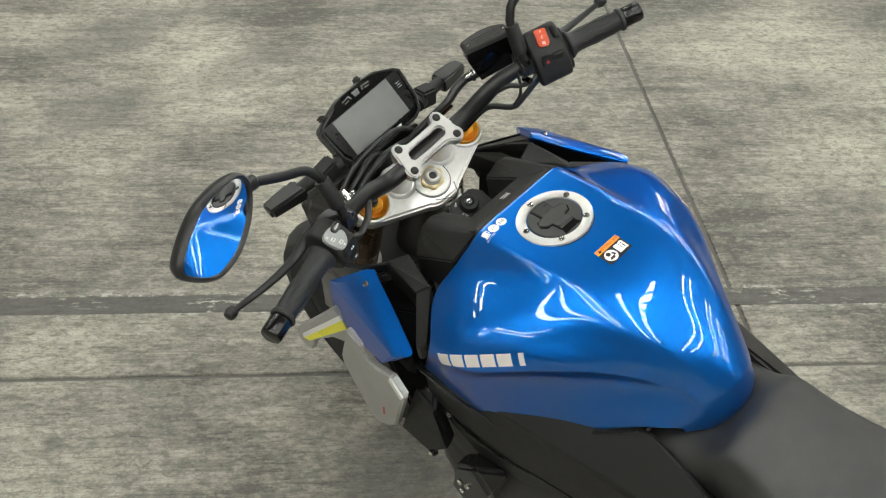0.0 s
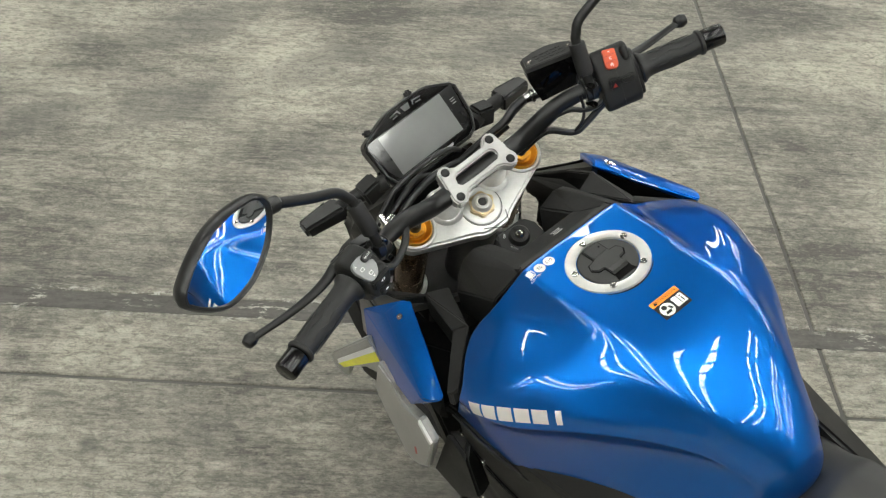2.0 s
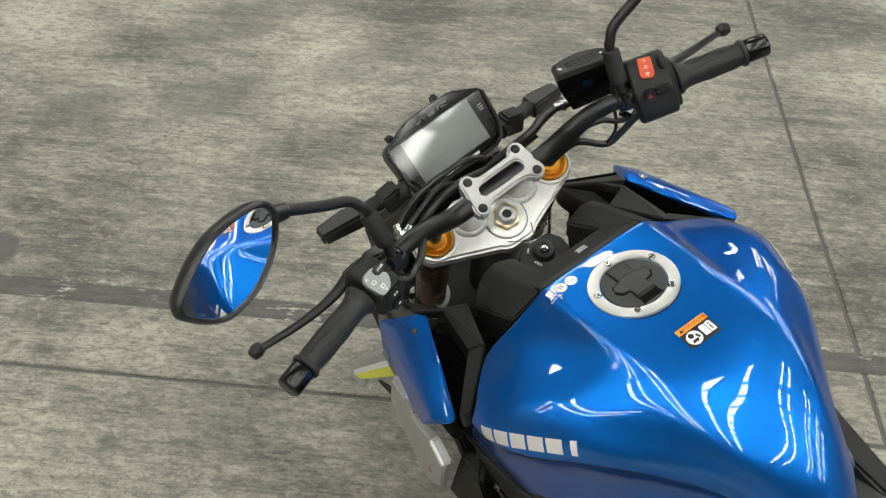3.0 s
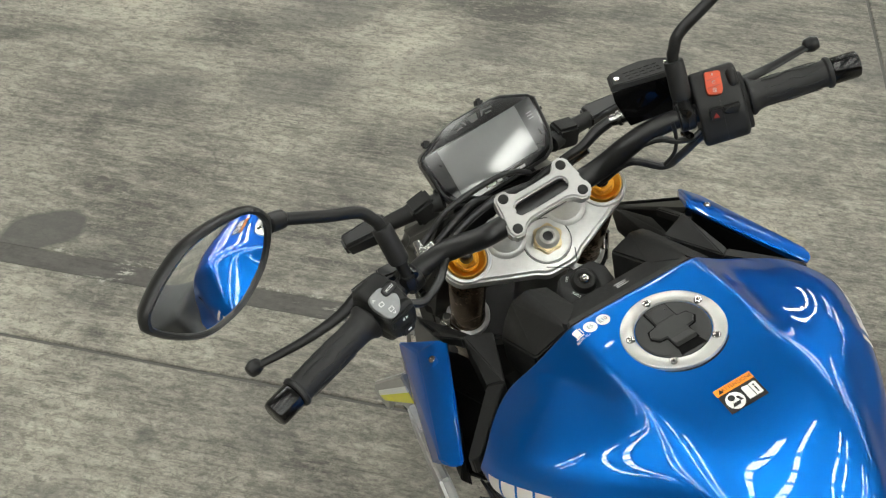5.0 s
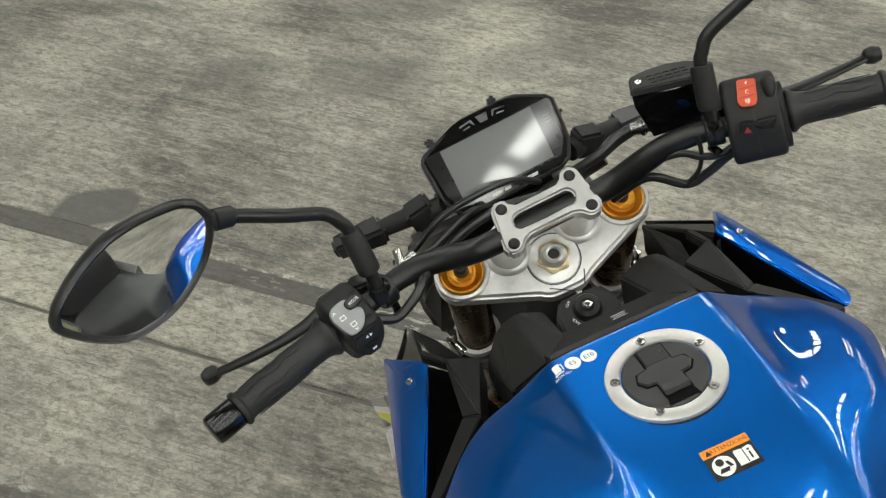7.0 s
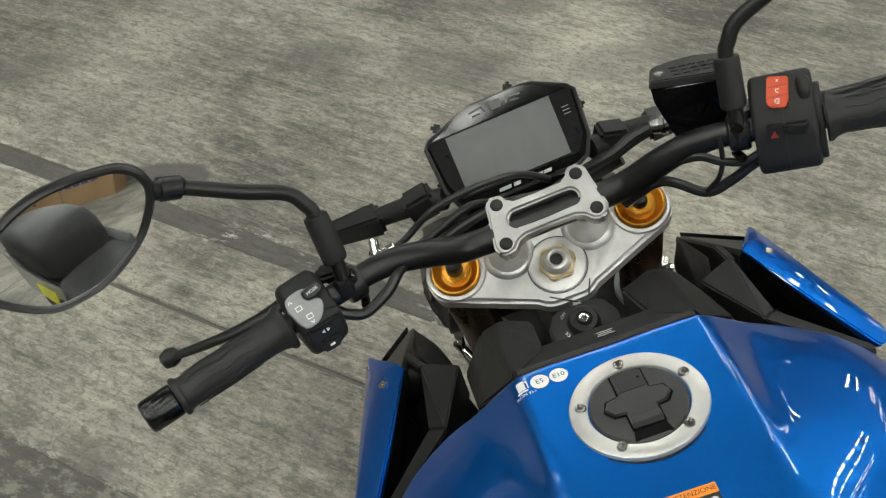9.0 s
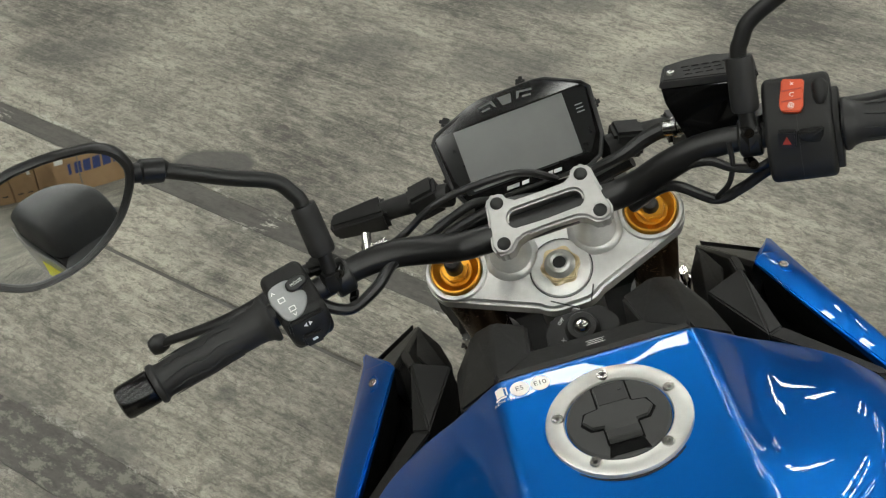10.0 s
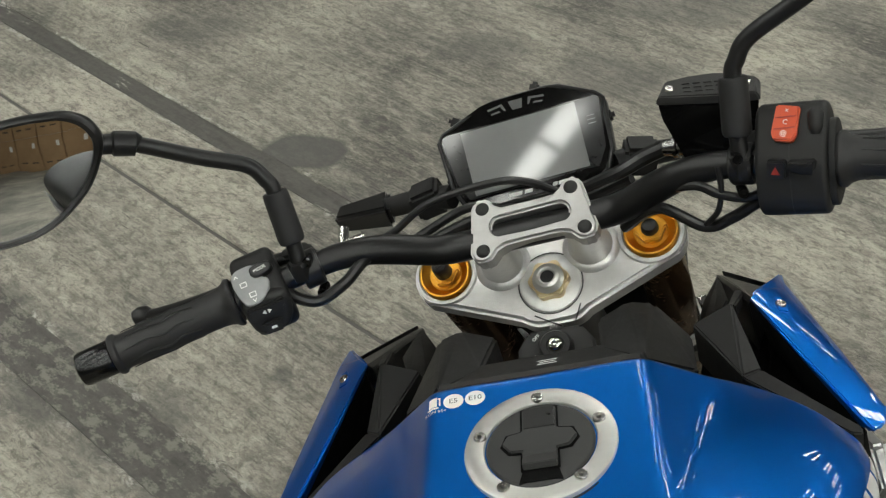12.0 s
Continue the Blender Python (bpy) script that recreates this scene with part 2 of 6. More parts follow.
SEAT = seat_vinyl()
CAST = surface("cast_aluminium", (0.62, 0.615, 0.60), 0.42, metal=0.75, grain=0.22, grain_scale=700, wear=0.08)
CAST_LIGHT = surface("satin_cast_aluminium", (0.35, 0.346, 0.335), 0.42, metal=0.8, grain=0.25, grain_scale=900, wear=0.07)
BRUSHED = surface("satin_aluminium", (0.66, 0.65, 0.62), 0.36, metal=0.8, wear=0.06)
STEEL = surface("bright_steel", (0.62, 0.61, 0.58), 0.20, metal=1.0)
GOLD = surface("gold_anodised", (0.62, 0.31, 0.04), 0.36, metal=1.0, wear=0.04)
PALE_GOLD = surface("pale_gold_steel", (0.66, 0.54, 0.32), 0.34, metal=1.0, wear=0.05)
BRONZE = surface("bronze_fork_tube", (0.085, 0.048, 0.022), 0.26, metal=0.7)
SILVER_PAINT = surface("silver_paint", (0.42, 0.42, 0.41), 0.35, metal=0.45, coat=0.4)
YELLOW = surface("yellow_paint", (0.92, 0.86, 0.02), 0.35, coat=0.3)
WHITE = surface("white_print", (0.80, 0.80, 0.78), 0.45, wear=0.04)
SILVER_PRINT = surface("silver_print", (0.56, 0.56, 0.55), 0.42, wear=0.04)
ORANGE = surface("orange_print", (0.85, 0.27, 0.02), 0.45, wear=0.04)
BLACK_PRINT = surface("black_print", (0.012, 0.012, 0.012), 0.4)
RED = surface("red_switch", (0.56, 0.060, 0.007), 0.45, wear=0.06)
GREY_BUTTON = surface("grey_button", (0.27, 0.277, 0.277), 0.5, grain=0.2)
DARK_GREY = surface("dark_grey_metal", (0.05, 0.05, 0.05), 0.45, metal=0.5, grain=0.2)
TYRE = surface("tyre_rubber", (0.02, 0.02, 0.02), 0.75)
BOX = cardboard()
BLUE_PRINT = surface("blue_print", (0.03, 0.05, 0.16), 0.8)
WALL = surface("painted_wall", (0.16, 0.16, 0.155), 0.8, wear=0.08)
ROOF = surface("roof_sheet", (0.13, 0.13, 0.13), 0.7, wear=0.08)
LAMP_WHITE = glowing("lamp_diffuser", (0.985, 1.0, 0.935), LAMP)
MIRROR = surface("mirror_glass", (0.82, 0.84, 0.84), 0.012, metal=1.0, wear=0.01)


def screen_glass():
    n = Nodes("screen_glass")
    s = n.shader
    n.link(n.mix(n.ramp(n.noise(n.coords(), 30.0, 3), 0.3, 0.7), (0.078, 0.081, 0.079), (0.092, 0.095, 0.092)), s.inputs["Base Color"])
    s.inputs["Roughness"].default_value = 0.30
    s.inputs["Coat Weight"].default_value = 1.0
    s.inputs["Coat Roughness"].default_value = 0.05
    s.inputs["Specular IOR Level"].default_value = 0.7
    return n.mat


SCREEN = screen_glass()
PANE = surface("dark_display_glass", (0.014, 0.0145, 0.0145), 0.08, spec=0.5, wear=0.05)
LAMP_WINDOW = surface("lamp_window", (0.085, 0.087, 0.085), 0.25, wear=0.05)
BAR_END = surface("bar_end_black", (0.004, 0.004, 0.004), 0.20, spec=0.45)

from mathutils.bvhtree import BVHTree

# ---- tools for building ----
LIFT = 1.1043      # height of the filler cap over the ground line, in the leaning bike's own frame


def vec(*v):
    return Vector(v)


def smooth(bm, angle=35):
    for f in bm.faces:
        f.smooth = True
    lim = radians(angle)
    for e in bm.edges:
        if len(e.link_faces) == 2 and e.calc_face_angle(0) > lim:
            e.smooth = False
    return bm


def rounded(bm, width, segments=2, angle=28):
    lim = radians(angle)
    edges = [e for e in bm.edges if len(e.link_faces) == 2 and e.calc_face_angle(0) > lim]
    if edges and width > 0:
        bmesh.ops.bevel(bm, geom=edges, offset=width, segments=segments, affect="EDGES", clamp_overlap=True)
    return bm


def block(size, m, bevel=0.002, segments=2):
    bm = bmesh.new()
    bmesh.ops.create_cube(bm, size=1.0)
    bmesh.ops.scale(bm, vec=size, verts=bm.verts)
    rounded(bm, bevel, segments)
    bmesh.ops.transform(bm, matrix=m, verts=bm.verts)
    return bm


def hull(points, bevel=0.003, segments=2):
    """A solid round the given points."""
    bm = bmesh.new()
    for p in points:
        bm.verts.new(p)
    out = bmesh.ops.convex_hull(bm, input=bm.verts)
    bmesh.ops.delete(bm, geom=[v for v in bm.verts if not v.link_faces], context="VERTS")
    bmesh.ops.dissolve_limit(bm, angle_limit=radians(3), verts=bm.verts, edges=bm.edges)
    bmesh.ops.recalc_face_normals(bm, faces=bm.faces)
    return rounded(bm, bevel, segments, 12)


def plate(outline, thick, m, bevel=0.001, segments=2, holes=()):
    """A flat outline in x and y, extruded down from z = 0 by thick."""
    bm = bmesh.new()
    rings = []
    for ring in (outline, *holes):
        verts = [bm.verts.new((x, y, 0)) for x, y in ring]
        rings.append([bm.edges.new((a, b)) for a, b in zip(verts, verts[1:] + verts[:1])])
    if holes:
        bmesh.ops.triangle_fill(bm, use_beauty=True, use_dissolve=False, edges=[e for r in rings for e in r])
    else:
        bm.faces.new([v for v in bm.verts])
    bmesh.ops.recalc_face_normals(bm, faces=bm.faces)
    if bm.faces and sum(f.normal.z for f in bm.faces) < 0:
        bmesh.ops.reverse_faces(bm, faces=bm.faces)
    top = list(bm.faces)
    out = bmesh.ops.extrude_face_region(bm, geom=top)
    moved = [g for g in out["geom"] if isinstance(g, bmesh.types.BMVert)]
    bmesh.ops.translate(bm, vec=(0, 0, -thick), verts=moved)
    bmesh.ops.recalc_face_normals(bm, faces=bm.faces)
    rounded(bm, bevel, segments, 40)
    bmesh.ops.transform(bm, matrix=m, verts=bm.verts)
    return bm


def pillow(outline, thick, m, edge, steps=4):
    """A block of the given outline from z = -thick to 0, its two rims rolled over."""
    bm = bmesh.new()
    mx, my = sum(p[0] for p in outline) / len(outline), sum(p[1] for p in outline) / len(outline)
    reach = sum(math.hypot(x - mx, y - my) for x, y in outline) / len(outline)
    rolled = [(edge * (1 - math.sin(a)), edge * (1 - math.cos(a))) for a in [math.pi / 2 * k / steps for k in range(steps + 1)]]
    levels = [(inset, -down) for inset, down in rolled] + [(inset, -thick + down) for inset, down in rolled[::-1]]
    loops = []
    for inset, z in levels:
        k = 1 - inset / reach
        loops.append([bm.verts.new((mx + (x - mx) * k, my + (y - my) * k, z)) for x, y in outline])
    count = len(outline)
    for a, b in zip(loops, loops[1:]):
        for i in range(count):
            bm.faces.new((a[i], b[i], b[(i + 1) % count], a[(i + 1) % count]))
    bm.faces.new(loops[0])
    bm.faces.new(loops[-1])
    bmesh.ops.recalc_face_normals(bm, faces=bm.faces)
    bmesh.ops.transform(bm, matrix=m, verts=bm.verts)
    return bm


def lathe(profile, m, seg=40):
    """A profile of (radius, z) turned round z."""
    bm = bmesh.new()
    rings = []
    for r, z in profile:
        if r < 1e-6:
            rings.append([bm.verts.new((0, 0, z))])
        else:
            rings.append([bm.verts.new((r * math.cos(2 * math.pi * k / seg), r * math.sin(2 * math.pi * k / seg), z)) for k in range(seg)])
    for a, b in zip(rings, rings[1:]):
        for k in range(seg):
            quad = [a[k % len(a)], a[(k + 1) % len(a)], b[(k + 1) % len(b)], b[k % len(b)]]
            quad = list(dict.fromkeys(quad))
            if len(quad) > 2:
                bm.faces.new(quad)
    bmesh.ops.recalc_face_normals(bm, faces=bm.faces)
    bmesh.ops.transform(bm, matrix=m, verts=bm.verts)
    return bm


def curve_points(points, steps=8):
    """A smooth line through the points."""
    pts = [Vector(p) for p in points]
    if len(pts) < 3:
        return pts
    ext = [2 * pts[0] - pts[1], *pts, 2 * pts[-1] - pts[-2]]
    out = []
    for i in range(1, len(ext) - 2):
        a, b, c, d = ext[i - 1:i + 3]
        for k in range(steps):
            t = k / steps
            out.append(0.5 * ((2 * b) + (c - a) * t + (2 * a - 5 * b + 4 * c - d) * t * t + (3 * b - a - 3 * c + d) * t ** 3))
    out.append(pts[-1])
    return out


def tube(points, radius, seg=16, steps=8, curved=True, squash=1.0):
    """A round rod along a line; radius may be a list, one for each given point."""
    line = curve_points(points, steps) if curved else [Vector(p) for p in points]
    if isinstance(radius, (int, float)):
        radii = [radius] * len(line)
    else:
        at = np.linspace(0, len(radius) - 1, len(line))
        radii = [float(r) for r in np.interp(at, range(len(radius)), radius)]
    bm = bmesh.new()
    rings, side = [], None
    for i, p in enumerate(line):
        ahead = (line[min(i + 1, len(line) - 1)] - line[max(i - 1, 0)]).normalized()
        if side is None:
            side = ahead.cross(Vector((0, 0, 1)))
            if side.length < 0.1:
                side = ahead.cross(Vector((0, 1, 0)))
        side = (side - ahead * side.dot(ahead)).normalized()
        up = side.cross(ahead)
        rings.append([bm.verts.new(p + radii[i] * (math.cos(2 * math.pi * k / seg) * side + squash * math.sin(2 * math.pi * k / seg) * up)) for k in range(seg)])
    for a, b in zip(rings, rings[1:]):
        for k in range(seg):
            bm.faces.new((a[k], a[(k + 1) % seg], b[(k + 1) % seg], b[k]))
    bm.faces.new(rings[0])
    bm.faces.new(rings[-1])
    bmesh.ops.recalc_face_normals(bm, faces=bm.faces)
    return bm


def joined(*meshes):
    """Several pieces of one part in one mesh."""
    out = bmesh.new()
    for bm in meshes:
        data = bpy.data.meshes.new("piece")
        bm.to_mesh(data)
        bm.free()
        out.from_mesh(data)
        bpy.data.meshes.remove(data)
    return out


def frame_of(origin, ahead, up=(0, 0, 1)):
    """A pose whose z axis points ahead and whose y axis lies near up."""
    z = Vector(ahead).normalized()
    x = Vector(up).cross(z).normalized()
    y = z.cross(x)
    return Matrix.Translation(origin) @ Matrix((x, y, z)).transposed().to_4x4()


def part(name, bm, material, parent, label="", angle=35, lift=LIFT):
    """One mesh object under a thing or a part."""
    smooth(bm, angle)
    data = bpy.data.meshes.new(name)
    if lift:
        bmesh.ops.translate(bm, vec=(0, 0, lift), verts=bm.verts)
    bm.to_mesh(data)
    bm.free()
    data.materials.append(material)
    ob = new(name, data)
    ob.parent = parent
    if label:
        tagged(ob, label)
    return ob


def lettering(text, size, m, thick=0.0):
    """Words in the built-in font, flat in x and y, centred."""
    curve = bpy.data.curves.new("lettering", "FONT")
    curve.body, curve.size, curve.align_x, curve.align_y = text, size, "CENTER", "CENTER"
    curve.extrude, curve.resolution_u = thick, 3
    ob = new("lettering", curve)
    data = bpy.data.meshes.new_from_object(ob.evaluated_get(bpy.context.evaluated_depsgraph_get()))
    bpy.data.objects.remove(ob)
    bm = bmesh.new()
    bm.from_mesh(data)
    bpy.data.meshes.remove(data)
    bmesh.ops.transform(bm, matrix=m, verts=bm.verts)
    return bm


def thing(name, m, label, category, group="", kind=""):
    ob = new(name)
    ob.empty_display_size = 0.1
    ob.matrix_world = m
    return tagged(ob, label, category, group, kind)


# ---- the hall ----
U, V = Vector((0.769, -0.639, 0)), Vector((0.639, 0.769, 0))
HALL = Matrix((U, V, Vector((0, 0, 1)))).transposed().to_4x4()   # the hall's own axes: along the joints and across


def quad_slab(u0, u1, v0, v1, top, thick, bevel=0.0):
    return block((u1 - u0, v1 - v0, thick), HALL @ Matrix.Translation(((u0 + u1) / 2, (v0 + v1) / 2, top - thick / 2)), bevel, 1)


U0, U1, V0, V1 = -9.0, 13.5, -12.0, 25.0
CEILING = 5.2
floor = tagged(part("floor", quad_slab(U0, U1, V0, V1, -0.006, 0.2), DARK_JOINT, None, lift=0), "old grey streaked concrete hall floor with dark joints", "floor", kind="structure")
v_cuts = [V0, -6.0, -2.9, 0.155, 0.275, 0.741, 0.985, 1.053, 4.2, 9.0, 14.0, V1]
u_cuts = [U0, -4.6, 0.814, 5.0, 9.2, U1]
for i, (a, b) in enumerate(zip(v_cuts, v_cuts[1:])):
    wide = (a, b) in ((0.155, 0.275), (0.985, 1.053))
    for c, d in zip(u_cuts, u_cuts[1:]):
        if wide:
            part("joint_filling", quad_slab(c, d, a, b, -0.0015, 0.02), FILLER_WORN if a < 0.5 else FILLER, floor, "dark worn filling of a wide joint", lift=0)
        else:
            gap = 0.006
            part("slab", quad_slab(c + gap, d - gap, a + (gap if a in (-6.0, -2.9, 0.741, 4.2, 9.0, 14.0) else 0), b - (gap if b in (-6.0, -2.9, 0.741, 4.2, 9.0, 14.0) else 0), 0.0, 0.03, 0.003), CONCRETE, floor, lift=0)

for name, (a, b, c, d) in {"wall_north": (U0 - 0.2, U1 + 0.2, V1, V1 + 0.2), "wall_south": (U0 - 0.2, U1 + 0.2, V0 - 0.2, V0), "wall_east": (U1, U1 + 0.2, V0, V1), "wall_west": (U0 - 0.2, U0, V0, V1)}.items():
    tagged(part(name, quad_slab(a, b, c, d, CEILING, CEILING + 0.1), WALL, None, lift=0), "plain painted hall wall", "wall", kind="structure")
tagged(part("ceiling", quad_slab(U0 - 0.2, U1 + 0.2, V0 - 0.2, V1 + 0.2, CEILING + 0.2, 0.2), ROOF, None, lift=0), "pale sheet-metal hall ceiling", "ceiling", kind="structure")


def ceiling_light(u, v, along_u=True, long=2.3, wide=0.20):
    m = HALL @ Matrix.Translation((u, v, CEILING - 0.35)) @ Matrix.Rotation(0 if along_u else math.pi / 2, 4, "Z")
    lamp = thing("ceiling_light", m, "white tube ceiling light hanging under the hall roof", "ceiling light", "ceiling lights")
    part("frame", block((long, wide, 0.06), Matrix.Translation((0, 0, 0.035)), 0.006), WALL, lamp, lift=0)
    part("diffuser", block((long - 0.04, wide - 0.04, 0.02), Matrix.Translation((0, 0, -0.004)), 0.004), LAMP_WHITE, lamp, "glowing white diffuser", lift=0)
    for x in (-long / 4, 0.0, long / 4):
        part("louvre", block((0.11, wide - 0.01, 0.03), Matrix.Translation((x, 0, -0.018)), 0.003), WALL, lamp, lift=0)
    for x in (-long / 2 + 0.15, long / 2 - 0.15):
        part("hanger", tube([(x, 0, 0.06), (x, 0, 0.352)], 0.006, 8, curved=False), STEEL, lamp, lift=0)
    return lamp


# pairs of rows along the hall, in three runs with gaps between
light_spots = [(0.5 + 2.3 * pair + side, v) for pair in range(-3, 5) for side in (-0.31, 0.31) for v in (-5.4, -3.05, -0.7, 4.5, 6.9, 13.7, 16.1)]
light_spots = [(u, v) for u, v in light_spots if v < 8 or u > -2.5]
first_light = ceiling_light(*light_spots[0], False)
for u, v in light_spots[1:]:
    copy_thing(first_light, HALL @ Matrix.Translation((u, v, CEILING - 0.35)) @ Matrix.Rotation(math.pi / 2, 4, "Z"))

# ---- the motorcycle, in its own frame: x to its right, y ahead, z up, from the middle of the filler cap ----
LEANING = Matrix.Translation((0, 0, 1.0641)) @ Matrix.Rotation(radians(-15.5), 4, "Y") @ Matrix.Translation((0, 0, -LIFT))
bike = thing("motorcycle", LEANING, "blue and black naked motorcycle leaning on its side stand", "motorcycle")

# steering frame: z up the steering axis, from the stem nut; handlebar frame: x along the bar
STEER = frame_of((0.003, 0.277, -0.095), (0, -0.4226, 0.9063), (0, 1, 0)) @ Matrix.Rotation(radians(-3.0), 4, "Y")
BAR = Matrix.Translation((0, 0.281, -0.033)) @ Matrix.Rotation(radians(-0.5), 4, "Z") @ Matrix.Rotation(radians(-3.5), 4, "Y")


def disc(r, n=40, x=0.0, y=0.0, a0=0.0, a1=2 * math.pi):
    full = abs(a1 - a0 - 2 * math.pi) < 1e-6
    return [(x + r * math.cos(a0 + (a1 - a0) * k / (n if full else n - 1)), y + r * math.sin(a0 + (a1 - a0) * k / (n if full else n - 1))) for k in range(n)]


# -- tank --
def fair(line, stiff=3e-7):
    """The same line with its curvature evened out, its ends all but held."""
    p = np.array(line)
    t = np.concatenate([[0], np.cumsum(np.linalg.norm(np.diff(p, axis=0), axis=1))])
    bend = np.zeros((len(p) - 2, len(p)))
    for k in range(len(p) - 2):
        a, b = t[k + 1] - t[k], t[k + 2] - t[k + 1]
        bend[k, k:k + 3] = 2 / (a * (a + b)), -2 / (a * b), 2 / (b * (a + b))
    jump = np.diff(bend, axis=0)
    hold = np.eye(len(p))
    for k in (0, 1, -1, -2):
        hold[k, k] = 400
    return [tuple(float(c) for c in q) for q in np.linalg.solve(hold + stiff * jump.T @ jump, hold @ p)]


def tank_cage():
    """Lines along the tank from its front edge to the seat, from the middle line down to the lower edge."""
    middle = [(0, 0.08, -0.0175), (0, 0.036, -0.0125), (0, -0.012, -0.008), (0, -0.05, -0.0045), (0, -0.095, -0.001), (0, -0.16, -0.004), (0, -0.19, -0.011), (0, -0.216, -0.02), (0, -0.258, -0.041), (0, -0.297, -0.073), (0, -0.322, -0.104), (0, -0.334, -0.15), (0, -0.329, -0.178)]
    inner = [(0.05, 0.079, -0.015), (0.052, 0.036, -0.0105), (0.052, -0.012, -0.0065), (0.05, -0.049, -0.003), (0.046, -0.09, -0.0005), (0.036, -0.155, -0.003), (0.032, -0.186, -0.012), (0.03, -0.213, -0.022), (0.022, -0.257, -0.044), (0.016, -0.295, -0.076), (0.014, -0.32, -0.107), (0.015, -0.333, -0.15), (0.016, -0.328, -0.178)]
    ridge = [(0.083, 0.0755, -0.0125), (0.084, 0.035, -0.008), (0.083, -0.012, -0.004), (0.0815, -0.045, -0.0015), (0.079, -0.074, 0.0), (0.068, -0.145, -0.001), (0.062, -0.178, -0.012), (0.056, -0.209, -0.025), (0.041, -0.255, -0.048), (0.029, -0.292, -0.08), (0.024, -0.316, -0.111), (0.027, -0.33, -0.15), (0.029, -0.325, -0.178)]
    valley = [(0.131, 0.09, -0.063), (0.117, 0.042, -0.048), (0.106, -0.006, -0.034), (0.098, -0.042, -0.02), (0.091, -0.078, -0.006), (0.094, -0.135, -0.0095), (0.088, -0.17, -0.018), (0.077, -0.205, -0.031), (0.055, -0.253, -0.053), (0.04, -0.289, -0.084), (0.032, -0.311, -0.115), (0.037, -0.325, -0.151), (0.04, -0.32, -0.178)]
    cheek = [(0.162, 0.109, -0.1), (0.16, 0.042, -0.064), (0.15, -0.008, -0.049), (0.14, -0.044, -0.037), (0.131, -0.073, -0.027), (0.122, -0.118, -0.021), (0.11, -0.155, -0.036), (0.092, -0.197, -0.046), (0.066, -0.248, -0.062), (0.05, -0.285, -0.089), (0.039, -0.306, -0.119), (0.045, -0.319, -0.152), (0.049, -0.315, -0.179)]
    cheek_edge = [(0.2, 0.075, -0.0965), (0.202, 0.03, -0.0795), (0.1955, -0.012, -0.064), (0.184, -0.0444, -0.0536), (0.175, -0.0634, -0.0496), (0.166, -0.0797, -0.0492), (0.137, -0.1424, -0.0496), (0.108, -0.1932, -0.0557), (0.075, -0.2445, -0.071), (0.059, -0.281, -0.094), (0.045, -0.302, -0.122), (0.051, -0.312, -0.153), (0.056, -0.309, -0.18)]
    panel = [(0.221, 0.0526, -0.1036), (0.232, 0.0265, -0.1014), (0.227, -0.0016, -0.0943), (0.211, -0.0347, -0.0841), (0.194, -0.0697, -0.0751), (0.18, -0.1022, -0.0651), (0.149, -0.1466, -0.0612), (0.117, -0.1904, -0.0685), (0.08, -0.2398, -0.0833), (0.067, -0.278, -0.099), (0.051, -0.298, -0.125), (0.056, -0.306, -0.154), (0.062, -0.303, -0.181)]
    crease = [(0.237, 0.0466, -0.1216), (0.239, 0.0215, -0.1184), (0.235, -0.0096, -0.1163), (0.22, -0.0437, -0.1081), (0.203, -0.0717, -0.0981), (0.184, -0.1052, -0.0836), (0.155, -0.1492, -0.0757), (0.123, -0.1874, -0.0805), (0.086, -0.2368, -0.0903), (0.07, -0.272, -0.109), (0.0556, -0.294, -0.128), (0.06, -0.3, -0.155), (0.067, -0.298, -0.182)]
    hollow = [(0.232, 0.058, -0.14), (0.232, 0.022, -0.146), (0.224, -0.004, -0.148), (0.206, -0.037, -0.144), (0.186, -0.066, -0.137), (0.163, -0.1, -0.128), (0.135, -0.145, -0.119), (0.108, -0.186, -0.115), (0.082, -0.24, -0.113), (0.071, -0.274, -0.126), (0.063, -0.293, -0.146), (0.066, -0.297, -0.163), (0.071, -0.294, -0.183)]
    lower = [(0.222, 0.094, -0.221), (0.2195, 0.04, -0.236), (0.21, -0.005, -0.261), (0.2, -0.035, -0.274), (0.187, -0.066, -0.279), (0.17, -0.108, -0.256), (0.147, -0.163, -0.224), (0.132, -0.199, -0.204), (0.108, -0.243, -0.177), (0.094, -0.272, -0.17), (0.08, -0.285, -0.172), (0.074, -0.291, -0.178), (0.075, -0.29, -0.185)]
    rows = [list(r) for r in zip(*(fair(line) for line in (middle, inner, ridge, valley, cheek, cheek_edge, panel, crease, hollow)), lower)]
    rows = [[(x * 0.97, y - 0.012, z - 0.03) for x, y, z in rows[0]]] + rows
    rows.append([(x * 0.95, y + 0.006, z - 0.012) for x, y, z in rows[-1]])
    rows = [r + [(r[-1][0] * 0.90, r[-1][1], r[-1][2] - 0.006)] for r in rows]
    bm = bmesh.new()
    grid = []
    for r in rows:
        left = [bm.verts.new((-x, y, z)) for x, y, z in r[:0:-1]]
        right = [bm.verts.new(p) for p in r]
        grid.append(left + right)
    for a, b in zip(grid, grid[1:]):
        for k in range(len(a) - 1):
            bm.faces.new((a[k], b[k], b[k + 1], a[k + 1]))
    bmesh.ops.recalc_face_normals(bm, faces=bm.faces)
    if sum(f.normal.z * f.calc_area() for f in bm.faces) < 0:
        bmesh.ops.reverse_faces(bm, faces=bm.faces)
    layer = bm.edges.layers.float.new("crease_edge")
    mid = len(rows[0]) - 1

